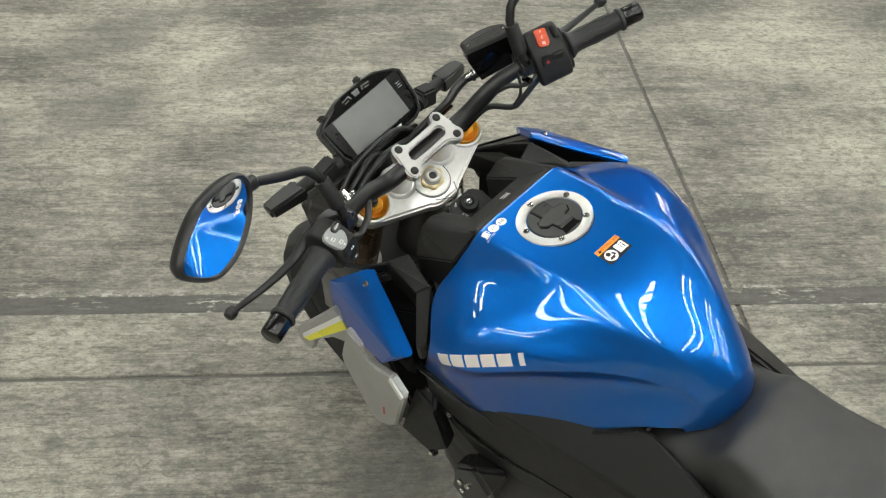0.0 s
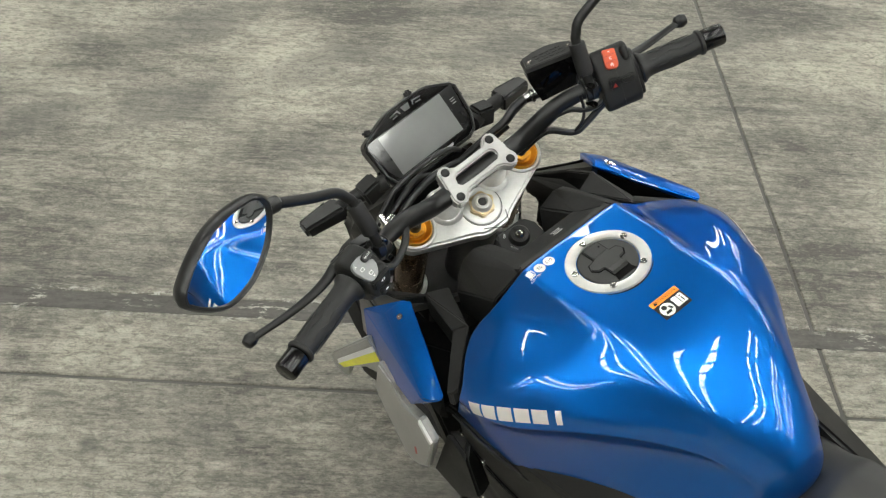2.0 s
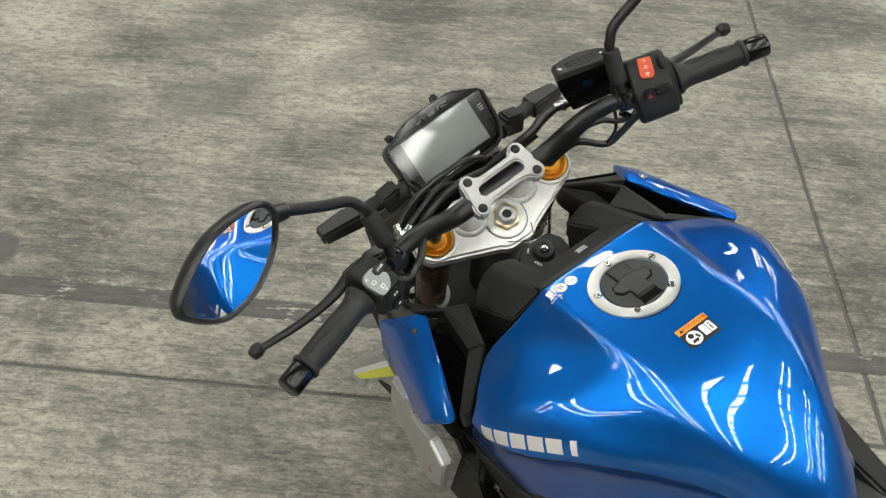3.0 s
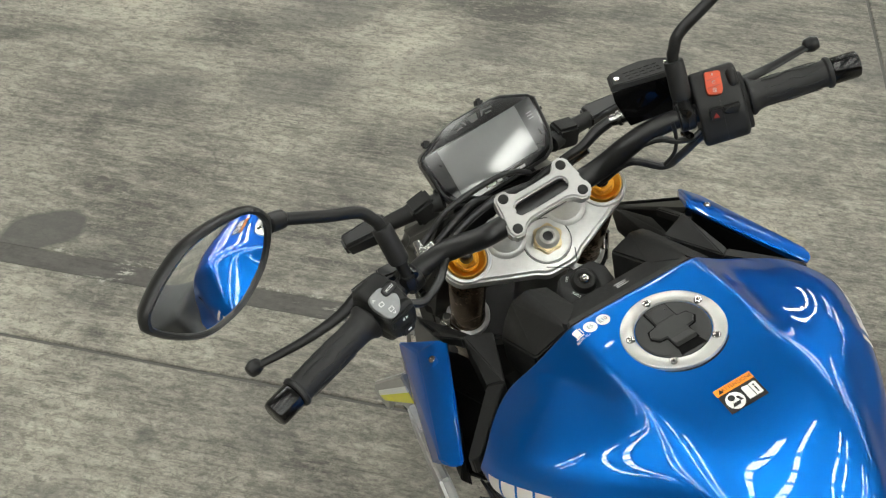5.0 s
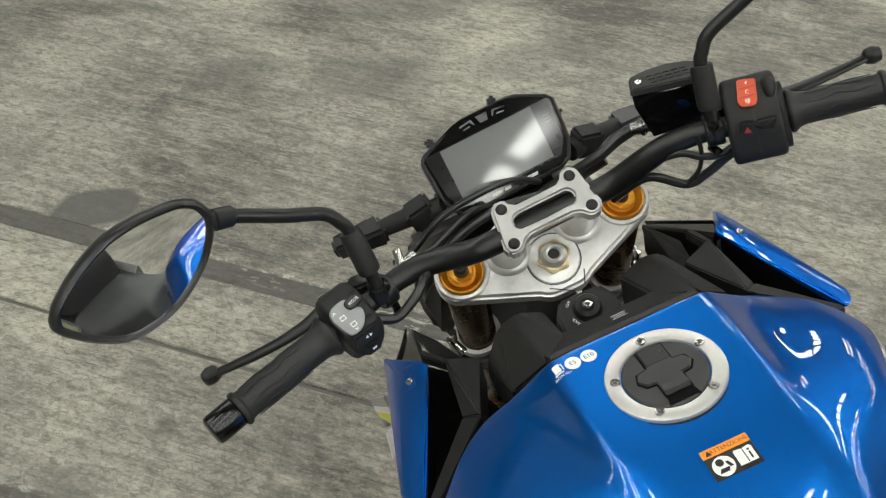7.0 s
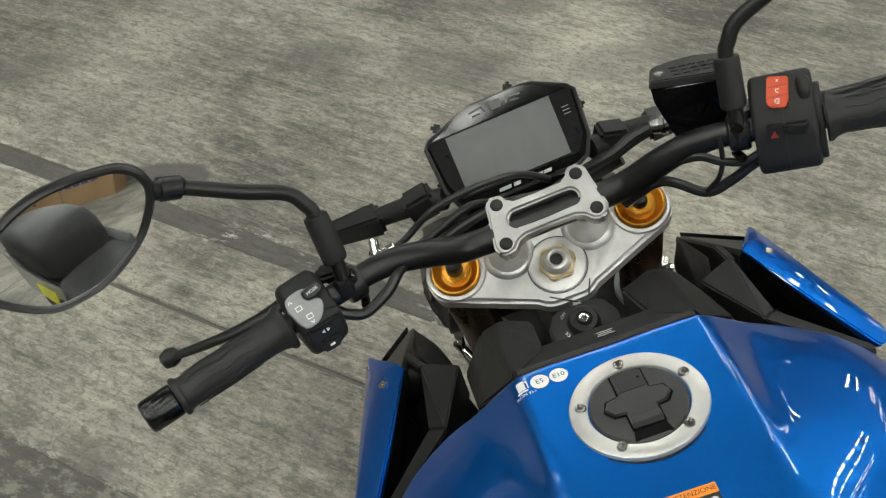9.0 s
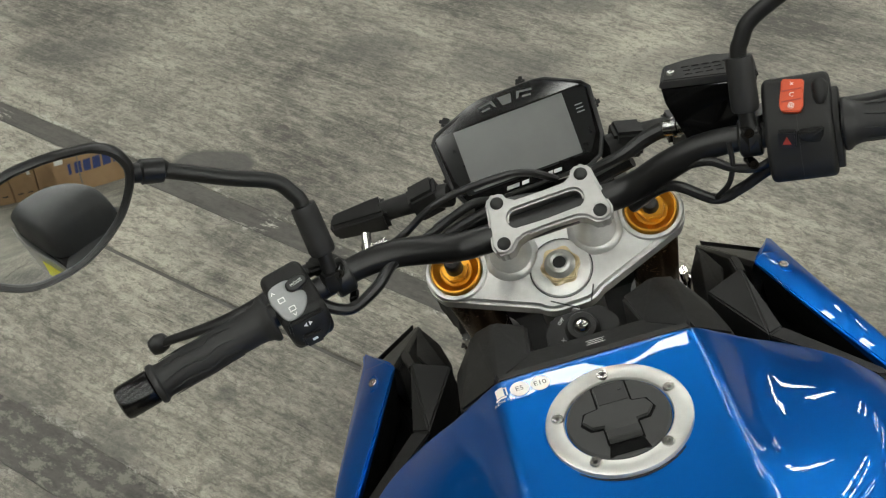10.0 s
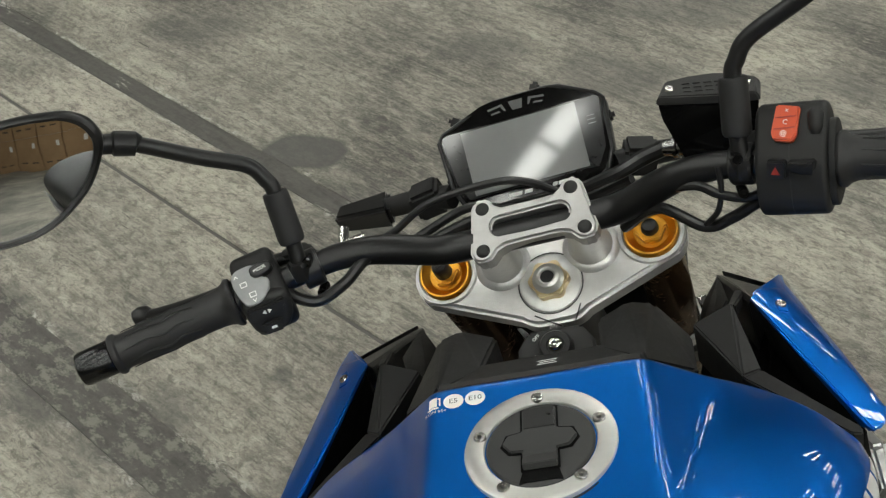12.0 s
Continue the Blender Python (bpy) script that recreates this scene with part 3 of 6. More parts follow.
    def sharp(i, j, i2, j2, amount):
        for s in (1, -1):
            e = bm.edges.get((grid[i][mid + s * j], grid[i2][mid + s * j2]))
            if e:
                e[layer] = amount
    for j in range(10):
        sharp(1, j, 1, j + 1, 0.85)
        sharp(13, j, 13, j + 1, 0.6)
    for i, top, dip, outer in ((1, 0.45, 0.36, 0.22), (2, 0.42, 0.32, 0.20), (3, 0.36, 0.25, 0.15), (4, 0.24, 0.12, 0.10), (5, 0.0, 0.0, 0.05)):
        sharp(i, 2, i + 1, 2, top)
        sharp(i, 3, i + 1, 3, dip)
        sharp(i, 5, i + 1, 5, outer)
    for j, amount in ((2, 0.10), (3, 0.18), (4, 0.25)):      # the shoulder where the knee face begins
        sharp(6, j, 6, j + 1, amount)
    for i in range(3, 11):
        sharp(i, 7, i + 1, 7, 0.8)
    for j in range(7):
        sharp(11, j, 11, j + 1, 0.65)
    for i in range(1, 13):
        sharp(i, 9, i + 1, 9, 1.0)
    return bm


def subdivided(ob, levels=3):
    mod = ob.modifiers.new("rounding", "SUBSURF")
    mod.levels = mod.render_levels = levels
    return ob


tank = part("fuel_tank", tank_cage(), BLUE, bike, "glossy metallic blue fuel tank", 180)
subdivided(tank, 4)
bpy.context.view_layer.update()
TANK_SKIN = BVHTree.FromObject(tank, bpy.context.evaluated_depsgraph_get())


def on_tank(bm, along, proud=0.0005):
    """Lays a flat piece on the tank's skin, pushed along a direction."""
    way = Vector(along).normalized()
    for v in bm.verts:
        hit = TANK_SKIN.ray_cast(v.co + Vector((0, 0, LIFT)) - way * 0.15, way)
        if hit[0]:
            v.co = hit[0] - Vector((0, 0, LIFT)) - way * proud
    return bm


def cut_fine(bm, step=0.006):
    for _ in range(4):
        long = [e for e in bm.edges if e.calc_length() > step]
        if not long:
            break
        bmesh.ops.subdivide_edges(bm, edges=long, cuts=1, use_grid_fill=True)
    bmesh.ops.triangulate(bm, faces=bm.faces)
    return bm


def flat(outline, m):
    bm = bmesh.new()
    bm.faces.new([bm.verts.new((x, y, 0)) for x, y in outline])
    if bm.faces[:] and True:
        bm.normal_update()
    bmesh.ops.transform(bm, matrix=m, verts=bm.verts)
    return bm


def box_outline(x, y, w, h, slant=0.0):
    return [(x - w / 2 - slant * h / 2, y - h / 2), (x + w / 2 - slant * h / 2, y - h / 2), (x + w / 2 + slant * h / 2, y + h / 2), (x - w / 2 + slant * h / 2, y + h / 2)]


# filler cap: ring, black lid with its flap, screws; the cap's plane falls a little to the front
CAP = Matrix.Translation((0.001, 0.002, -0.0105)) @ Matrix.Rotation(radians(-5.8), 4, "X")
ring = part("filler_ring", lathe([(0.0408, 0.0002), (0.0411, 0.0036), (0.0420, 0.0047), (0.0440, 0.0051), (0.0546, 0.0053), (0.0557, 0.0048), (0.0563, 0.0034), (0.0564, -0.008), (0.0408, -0.008), (0.0408, 0.0002)], CAP, 72), BRUSHED, tank, "satin aluminium filler ring")
part("ring_groove", lathe([(0.0566, 0.0), (0.0570, 0.0022), (0.0584, 0.0022), (0.0590, -0.002), (0.0566, -0.004)], CAP, 72), RUBBER, tank, "black seal round the filler ring")
lid = part("filler_cap", lathe([(0, 0.0050), (0.030, 0.0053), (0.0385, 0.0050), (0.0400, 0.0036), (0.0403, -0.006), (0, -0.006)], CAP, 64), LID_BLACK, tank, "black fuel filler cap with a raised key flap")
FLAP = [(-0.0125, 0.0335), (0.0125, 0.0335), (0.0125, 0.011), (0.0235, 0.009), (0.0275, 0.001), (0.0215, -0.0075), (0.0125, -0.0085), (0.0125, -0.0255), (-0.0125, -0.0255), (-0.0125, -0.0085), (-0.0215, -0.0075), (-0.0275, 0.001), (-0.0235, 0.009), (-0.0125, 0.011)]
FLAP_GAP = [(x + 0.0016 * (1 if x > 0 else -1), y + 0.0016 * (1 if y > 0.005 else -1)) for x, y in FLAP]
part("flap_gap", plate(FLAP_GAP, 0.003, CAP @ Matrix.Translation((0, 0, 0.0057)), 0), GAP_SHADE, lid)
part("flap", plate(FLAP, 0.004, CAP @ Matrix.Translation((0, 0, 0.0076)), 0.0008), LID_BLACK, lid)
part("hinge_cover", plate([(-0.0118, 0.0330), (0.0118, 0.0330), (0.0118, 0.0125), (-0.0118, 0.0125)], 0.002, CAP @ Matrix.Translation((0, 0, 0.0080)), 0.0005), HINGE_BLACK, lid)
part("flap_step", hull([CAP @ Vector(p) for p in ((-0.0125, -0.0255, 0.0055), (0.0125, -0.0255, 0.0055), (-0.0125, -0.0235, 0.0102), (0.0125, -0.0235, 0.0102), (-0.0125, -0.013, 0.0075), (0.0125, -0.013, 0.0075))], 0.0005), LID_BLACK, lid)
part("finger_hollow", plate([(-0.0155, -0.0370), (0.0155, -0.0370), (0.0130, -0.0272), (-0.0130, -0.0272)], 0.002, CAP @ Matrix.Translation((0, 0, 0.0055)), 0), GAP_SHADE, lid)
for k in range(5):
    a = radians(90 + 1 + 72 * k)
    spot = CAP @ Matrix.Translation((0.0465 * math.cos(a), 0.0465 * math.sin(a), 0.0052))
    part("screw_socket", flat(disc(0.0017, 6), spot @ Matrix.Translation((0, 0, 0.0010))), BLACK_PRINT, ring)
    screw = part("screw", lathe([(0.0, 0.0008), (0.0022, 0.0008), (0.0024, 0.0018), (0.0042, 0.0018), (0.0048, 0.0008), (0.0050, -0.001)], spot, 20), STEEL, ring)

# stickers near the cap and behind it
FUEL_AT = Matrix.Translation((-0.0655, 0.0605, 0.02)) @ Matrix.Rotation(radians(3), 4, "Z")
down = (0, 0, -1)
fuel = part("fuel_sticker", on_tank(cut_fine(joined(flat(disc(0.0080, 28, 0.0, 0.0), FUEL_AT), flat(disc(0.0080, 28, 0.0170, 0.0), FUEL_AT))), down, 0.0006), WHITE, tank, "two round white fuel-grade stickers")
for word, x in (("E5", 0.0), ("E10", 0.0170)):
    part("lettering", on_tank(cut_fine(lettering(word, 0.0072, FUEL_AT @ Matrix.Translation((x, 0, 0)))), down, 0.0009), BLACK_PRINT, fuel)
pump = joined(flat(box_outline(-0.0165, 0.002, 0.0070, 0.0105), FUEL_AT), flat(box_outline(-0.0165, -0.0047, 0.0095, 0.0018), FUEL_AT), flat(box_outline(-0.0108, 0.001, 0.0012, 0.008), FUEL_AT), flat(box_outline(-0.0115, 0.0052, 0.0028, 0.0012), FUEL_AT))
part("pump_mark", on_tank(cut_fine(pump), down, 0.0006), WHITE, tank, "white fuel pump sticker")
part("lettering", on_tank(cut_fine(lettering("RON 95+", 0.0045, FUEL_AT @ Matrix.Translation((-0.0145, -0.0090, 0)))), down, 0.0006), WHITE, fuel)

WARN_AT = Matrix.Translation((0.003, -0.1045, 0.03)) @ Matrix.Rotation(radians(-1), 4, "Z")
warn = part("warning_sticker", on_tank(cut_fine(flat(box_outline(0, 0, 0.044, 0.031), WARN_AT)), down, 0.0005), BLACK_PRINT, tank, "black and orange warning sticker")
part("orange_band", on_tank(cut_fine(flat(box_outline(0, 0.0115, 0.044, 0.0085), WARN_AT)), down, 0.0008), ORANGE, warn)
part("lettering", on_tank(cut_fine(lettering("ATTENZIONE", 0.0058, WARN_AT @ Matrix.Translation((0.0035, 0.0115, 0)))), down, 0.0011), BLACK_PRINT, warn)
part("triangle_mark", on_tank(cut_fine(flat([(-0.0185, 0.009), (-0.0125, 0.009), (-0.0155, 0.0145)], WARN_AT)), down, 0.0011), BLACK_PRINT, warn)
marks = joined(flat(disc(0.0098, 30, -0.0095, -0.0045), WARN_AT), flat([(0.003, -0.011), (0.0195, -0.011), (0.0195, 0.003), (0.0175, 0.0045), (0.0125, 0.0038), (0.0112, 0.003), (0.0098, 0.0038), (0.0045, 0.0045), (0.003, 0.003)], WARN_AT))
part("white_mark", on_tank(cut_fine(marks), down, 0.0008), WHITE, warn)
inner = joined(flat(box_outline(0.0112, -0.004, 0.0009, 0.013), WARN_AT), flat(box_outline(0.0155, -0.0052, 0.0016, 0.007), WARN_AT), flat(disc(0.0011, 12, 0.0155, 0.0005), WARN_AT),
               flat(disc(0.0036, 18, -0.0115, -0.0005), WARN_AT), flat(box_outline(-0.0105, -0.0085, 0.0085, 0.004, 0.6), WARN_AT), flat(box_outline(-0.0045, -0.0045, 0.003, 0.006, -0.4), WARN_AT), flat(box_outline(0.0112, -0.0135, 0.0155, 0.0008), WARN_AT))
part("dark_mark", on_tank(cut_fine(inner), down, 0.0011), BLACK_PRINT, warn)

# the maker's mark on each flank: six plain silver blocks
for side in (-1, 1):
    along = Vector((-0.045 * side, -0.118, 0.052)).normalized() if side < 0 else Vector((-0.045, -0.118, 0.052)).normalized()
    base = Vector((side * 0.206, -0.040, -0.092))
    inward = Vector((-side, 0.10, -0.45)).normalized()
    across = along.cross(inward).normalized()
    if across.z < 0:
        across = -across
    for k in range(6):
        spot = base + along * (k - 2.5) * 0.0252
        w = 0.0215 if k < 5 else 0.008
        m = Matrix.Translation(spot) @ Matrix((along, across, along.cross(across))).transposed().to_4x4()
        part("maker_mark", on_tank(cut_fine(flat(box_outline(0, 0, w, 0.019), m)), inward, 0.0006), SILVER_PRINT, tank, "plain silver block of the maker's mark")

# -- black shroud between tank and steering head, with the ignition lock --
shroud = part("ignition_shroud", hull([(-0.084, 0.078, -0.0195), (0.084, 0.078, -0.0195), (0, 0.083, -0.0230), (-0.058, 0.128, -0.046), (0.058, 0.128, -0.046), (-0.084, 0.080, -0.07), (0.084, 0.080, -0.07), (-0.058, 0.130, -0.10), (0.058, 0.130, -0.10)], 0.0025), PLASTIC, bike, "matt black plastic shroud ahead of the tank")
for s in (-1, 1):
    side_shroud = hull([(s * x, y, z) for x, y, z in ((0.083, 0.079, -0.0195), (0.050, 0.118, -0.041), (0.0465, 0.197, -0.085), (0.076, 0.196, -0.068), (0.0975, 0.198, -0.077), (0.110, 0.200, -0.105), (0.122, 0.096, -0.061), (0.125, 0.186, -0.115), (0.05, 0.12, -0.15), (0.0465, 0.197, -0.16), (0.110, 0.20, -0.17), (0.122, 0.11, -0.15), (0.125, 0.186, -0.16))], 0.0025)
    part("side_shroud", side_shroud, PLASTIC, shroud)
lip = hull([(-0.082, 0.0775, -0.0165), (0.082, 0.0775, -0.0165), (-0.079, 0.0885, -0.0200), (0.079, 0.0885, -0.0200), (-0.082, 0.0775, -0.026), (0.082, 0.0775, -0.026), (-0.079, 0.0885, -0.030), (0.079, 0.0885, -0.030)], 0.0016, 3)
part("shroud_lip", lip, SHROUD_GREY, shroud)
LOCK = frame_of((0.004, 0.197, -0.112), (0, -0.34, 0.94), (0, 1, 0))
lock = part("ignition_lock", joined(lathe([(0, 0.006), (0.0075, 0.006), (0.0085, 0.0085), (0.0135, 0.0090), (0.0155, 0.006), (0.0165, 0.001), (0.026, -0.045), (0, -0.045)], LOCK, 40), plate([(-0.036, -0.030), (0.036, -0.030), (0.036, 0.004), (0.025, 0.021), (-0.025, 0.021), (-0.036, 0.004)], 0.05, LOCK, 0.003)), PLASTIC, bike, "black ignition lock with white markings")
part("key_barrel", lathe([(0, 0.0095), (0.0016, 0.0095), (0.0030, 0.0112), (0.0046, 0.0116), (0.0062, 0.0100), (0.0066, 0.005), (0, 0.005)], LOCK, 28), STEEL, lock, "bright steel key barrel")
part("key_slot", block((0.0018, 0.008, 0.001), LOCK @ Matrix.Translation((0, 0, 0.0098)), 0.0002), BLACK_PRINT, lock)
for word, x, y, turn in (("ON", 0.0, 0.0205, 0), ("OFF", -0.0175, 0.0125, 40), ("LOCK", -0.0185, -0.0105, 115)):
    part("lettering", lettering(word, 0.0046, LOCK @ Matrix.Translation((x, y, 0.0022)) @ Matrix.Rotation(radians(turn), 4, "Z")), WHITE, lock)
MARK = frame_of((0.006, 0.1085, -0.0352), (0, 0.45, 0.893), (0, 1, -0.5))
for k in range(3):
    part("white_mark", flat(box_outline(0.0, -0.004 + 0.004 * k, 0.016 - 0.003 * (k % 2), 0.0016, 0.9), MARK), WHITE, shroud)

# -- wings beside the tank --
for s in (-1, 1):
    def P(x, y, z, s=s):
        return Vector((s * x, y, z))
    wing = part("wing_panel", hull([P(0.181, 0.223, -0.116), P(0.192, 0.236, -0.119), P(0.218, 0.246, -0.133), P(0.246, 0.072, -0.132), P(0.251, 0.068, -0.135), P(0.262, 0.080, -0.139), P(0.267, 0.096, -0.144), P(0.224, 0.305, -0.168), P(0.230, 0.315, -0.245), P(0.252, 0.22, -0.235), P(0.270, 0.13, -0.195), P(0.190, 0.225, -0.130), P(0.243, 0.076, -0.142)], 0.0035, 3), BLUE, bike, "glossy blue wing panel beside the tank")
    bolt_at = frame_of(P(0.2075, 0.2165, -0.1275), (s * 0.40, 0.06, 0.91), (0, 1, 0))
    part("recess", plate([(-0.006, -0.011), (0.006, -0.011), (0.007, 0.002), (0.003, 0.012), (-0.005, 0.009)], 0.004, bolt_at @ Matrix.Translation((0, 0, 0.0034)), 0.0014, 3), BLUE, wing)
    part("bolt", lathe([(0, 0.0040), (0.0018, 0.0040), (0.002, 0.0052), (0.0042, 0.0052), (0.005, 0.0040), (0.005, 0)], bolt_at, 18), STEEL, wing, "bright steel bolt")
    def slab(points, deep):
        """A flat facet with the given depth below it."""
        return hull([P(*p) for p in points] + [P(x, y, z - deep) for x, y, z in points], 0.0016)
    duct = part("air_duct", slab([(0.128, 0.2025, -0.1165), (0.165, 0.210, -0.1035), (0.175, 0.133, -0.1130), (0.158, 0.118, -0.1010)], 0.05), PLASTIC, bike, "matt black air duct panel between tank and wing")
    part("duct_rim", slab([(0.1755, 0.1335, -0.1135), (0.157, 0.1175, -0.1015), (0.229, 0.056, -0.116), (0.238, 0.060, -0.124), (0.240, 0.070, -0.128)], 0.028), PLASTIC, duct)
    part("duct_arm", slab([(0.160, 0.205, -0.1045), (0.168, 0.205, -0.1040), (0.187, 0.288, -0.168), (0.177, 0.290, -0.168)], 0.016), PLASTIC, duct)
    part("duct_fin", slab([(0.174, 0.406, -0.251), (0.170, 0.290, -0.180), (0.145, 0.210, -0.135), (0.132, 0.218, -0.150), (0.139, 0.300, -0.215), (0.150, 0.355, -0.240)], 0.010), PLASTIC, duct)
    part("duct_fin", hull([P(0.174, 0.406, -0.251), P(0.170, 0.404, -0.253), P(0.212, 0.268, -0.156), P(0.206, 0.266, -0.158), P(0.187, 0.234, -0.128), P(0.182, 0.230, -0.132), P(0.172, 0.395, -0.290), P(0.190, 0.25, -0.22)], 0.0012), PLASTIC_SMOOTH, duct)
    # added near-black backing that closes see-through gaps along the wing's inner side
    part("wing_backing", hull([P(0.186, 0.222, -0.126), P(0.190, 0.224, -0.130), P(0.243, 0.078, -0.143), P(0.246, 0.080, -0.147), P(0.252, 0.090, -0.195), P(0.225, 0.260, -0.228), P(0.205, 0.250, -0.235), P(0.242, 0.085, -0.21)], 0.0015), GAP_SHADE, wing, "added black backing inside the wing")
    # added near-black hull in place of the shaded depth beneath wing and duct
    part("duct_backing", hull([P(0.17, 0.13, -0.17), P(0.238, 0.08, -0.175), P(0.250, 0.10, -0.19), P(0.238, 0.20, -0.21), P(0.215, 0.30, -0.225), P(0.185, 0.38, -0.29), P(0.14, 0.34, -0.30), P(0.12, 0.22, -0.24), P(0.13, 0.12, -0.22), P(0.16, 0.15, -0.34), P(0.21, 0.10, -0.26), P(0.20, 0.30, -0.34)], 0.003), GAP_SHADE, duct)
    part("nose_panel", hull([P(0.178, 0.412, -0.252), P(0.183, 0.410, -0.255), P(0.217, 0.270, -0.154), P(0.222, 0.268, -0.158), P(0.200, 0.405, -0.345), P(0.232, 0.300, -0.250)], 0.0015), PLASTIC_SMOOTH, wing)

# -- fork, yokes and stem --
yoke_outline = []
for x, y, r, a0, a1 in ((0.1045, 0.031, 0.034, -50, 75), (0.045, 0.040, 0.026, 60, 110), (-0.045, 0.040, 0.026, 70, 120), (-0.1045, 0.031, 0.034, 105, 230), (-0.012, -0.012, 0.030, 225, 265), (0.012, -0.012, 0.030, 275, 315)):
    yoke_outline += disc(r, 10, x, y, radians(a0), radians(a1))
top_yoke = part("top_yoke", plate(yoke_outline, 0.026, STEER @ Matrix.Translation((0, 0, -0.016)), 0.0045, 3), CAST, bike, "cast aluminium top yoke")
part("stem_boss", lathe([(0.0312, -0.0165), (0.0305, -0.0145), (0.029, -0.0135), (0.018, -0.0135)], STEER, 56), CAST, top_yoke)
part("seam_groove", lathe([(0.0312, -0.0170), (0.0314, -0.0156), (0.0326, -0.0156), (0.0328, -0.0170)], STEER, 56), DARK_GREY, top_yoke)
nut_outline = [((0.0190 + 0.0015 * math.cos(6 * a)) * math.cos(a), (0.0190 + 0.0015 * math.cos(6 * a)) * math.sin(a)) for a in (2 * math.pi * k / 72 for k in range(72))]
part("stem_nut", plate(nut_outline, 0.013, STEER @ Matrix.Translation((0, 0, -0.0035)), 0.0014, 3), PALE_GOLD, bike, "pale gold castle nut on the steering stem")
for line in (((-0.020, -0.031), (0.006, -0.047)), ((0.026, -0.027), (0.019, -0.043))):
    a, b = (STEER @ vec(x, y, -0.0158) for x, y in line)
    part("split_line", tube([a, b], 0.0008, 6, curved=False), DARK_GREY, top_yoke)
part("stem_cap", lathe([(0.0, -0.006), (0.0066, -0.006), (0.0070, 0.0035), (0.0088, 0.0046), (0.0118, 0.0030), (0.0130, -0.0005), (0.0142, -0.0015), (0.0158, -0.0035)], STEER, 40), BRUSHED, top_yoke, "polished steel stem cap")
part("stem_hole", lathe([(0, 0.0005), (0.0069, 0.0005), (0.0069, -0.008)], STEER, 24), BLACK_PRINT, top_yoke)
for s in (-1, 1):
    at = STEER @ Matrix.Translation((s * 0.1045, 0.031, 0))
    part("fork_clamp_ring", lathe([(0.0275, -0.014), (0.0285, -0.0125), (0.032, -0.0128), (0.033, -0.016)], at, 48), CAST, top_yoke)
    leg = part("fork_leg", lathe([(0.0, -0.017), (0.0255, -0.017), (0.0258, -0.020), (0.0258, -0.045), (0.0262, -0.046), (0.0262, -0.36), (0.0275, -0.365), (0.0275, -0.40), (0.019, -0.41), (0.019, -0.64), (0.028, -0.65), (0.028, -0.72), (0, -0.72)], at, 40), BRONZE, bike, "dark bronze upside-down fork leg")
    cap = part("fork_cap", lathe([(0.0, -0.0135), (0.0160, -0.0135), (0.0168, -0.0142), (0.0180, -0.0138), (0.0226, -0.0098), (0.0240, -0.0085), (0.0258, -0.0085), (0.0266, -0.0098), (0.0268, -0.018)], at, 56), GOLD, leg, "gold anodised fork cap")
    part("hex", plate(disc(0.0150, 6), 0.009, at @ Matrix.Translation((0, 0, -0.0055)), 0.0014), GOLD, cap)
    if s < 0:
        part("adjuster", lathe([(0, 0.0135), (0.0030, 0.0135), (0.0036, 0.0125), (0.0066, 0.0115), (0.0082, 0.009), (0.0088, 0.003), (0.0092, -0.0055), (0, -0.0055)], at, 28), PLASTIC_SMOOTH, cap, "black damping adjuster")
    else:
        part("adjuster", lathe([(0, 0.0035), (0.0030, 0.0035), (0.0062, 0.0028), (0.0078, 0.0008), (0.0084, -0.0055), (0, -0.0055)], at, 24), PLASTIC_SMOOTH, cap, "black damping adjuster")
low_outline = disc(0.040, 14, 0.1045, 0.031, radians(-80), radians(80)) + disc(0.040, 14, -0.1045, 0.031, radians(100), radians(260)) + [(-0.03, -0.045), (0.03, -0.045)]
low_yoke = part("lower_yoke", plate(low_outline, 0.05, STEER @ Matrix.Translation((0, 0, -0.282)), 0.006), DARK_GREY, bike, "dark cast lower yoke")
part("steering_head", tube([STEER @ vec(0, 0, -0.045), STEER @ vec(0, 0, -0.285)], 0.036, 28, curved=False), DARK_GREY, bike, "dark steering head tube")
part("stem_ring", lathe([(0.024, -0.042), (0.037, -0.042), (0.038, -0.050), (0.024, -0.050)], STEER, 40), STEEL, top_yoke)
for s in (-1, 1):
    part("clamp_collar", lathe([(0.0268, -0.272), (0.0272, -0.268), (0.0330, -0.268), (0.0340, -0.272), (0.0340, -0.284)], STEER @ Matrix.Translation((s * 0.1045, 0.031, 0)), 44), CAST, low_yoke, "silver clamp rim round the fork leg")
    part("brake_hose_clip", joined(tube([STEER @ vec(s * 0.138, 0.036, -0.235), STEER @ vec(s * 0.143, 0.026, -0.285)], 0.006, 14, curved=False), tube([STEER @ vec(s * 0.132, 0.012, -0.270), STEER @ vec(s * 0.146, 0.040, -0.262)], 0.0055, 12, curved=False), tube([STEER @ vec(s * 0.146, 0.030, -0.248), STEER @ vec(s * 0.136, 0.006, -0.300)], 0.0035, 10, curved=False)), STEEL, bike, "steel reflector bracket on the fork")
# casting of the frame seen beside the left fork leg
part("frame_head", hull([(-0.085, 0.215, -0.225), (0.085, 0.215, -0.225), (-0.060, 0.25, -0.20), (0.060, 0.25, -0.20), (-0.12, 0.10, -0.24), (0.12, 0.10, -0.24), (-0.09, 0.21, -0.40), (0.09, 0.21, -0.40), (-0.14, 0.05, -0.40), (0.14, 0.05, -0.40)], 0.008), DARK_GREY, bike, "dark cast frame behind the steering head")

# -- handlebar with its clamp --
def rod(points, r, **k):
    return tube([BAR @ Vector(p) for p in points], r, **k)


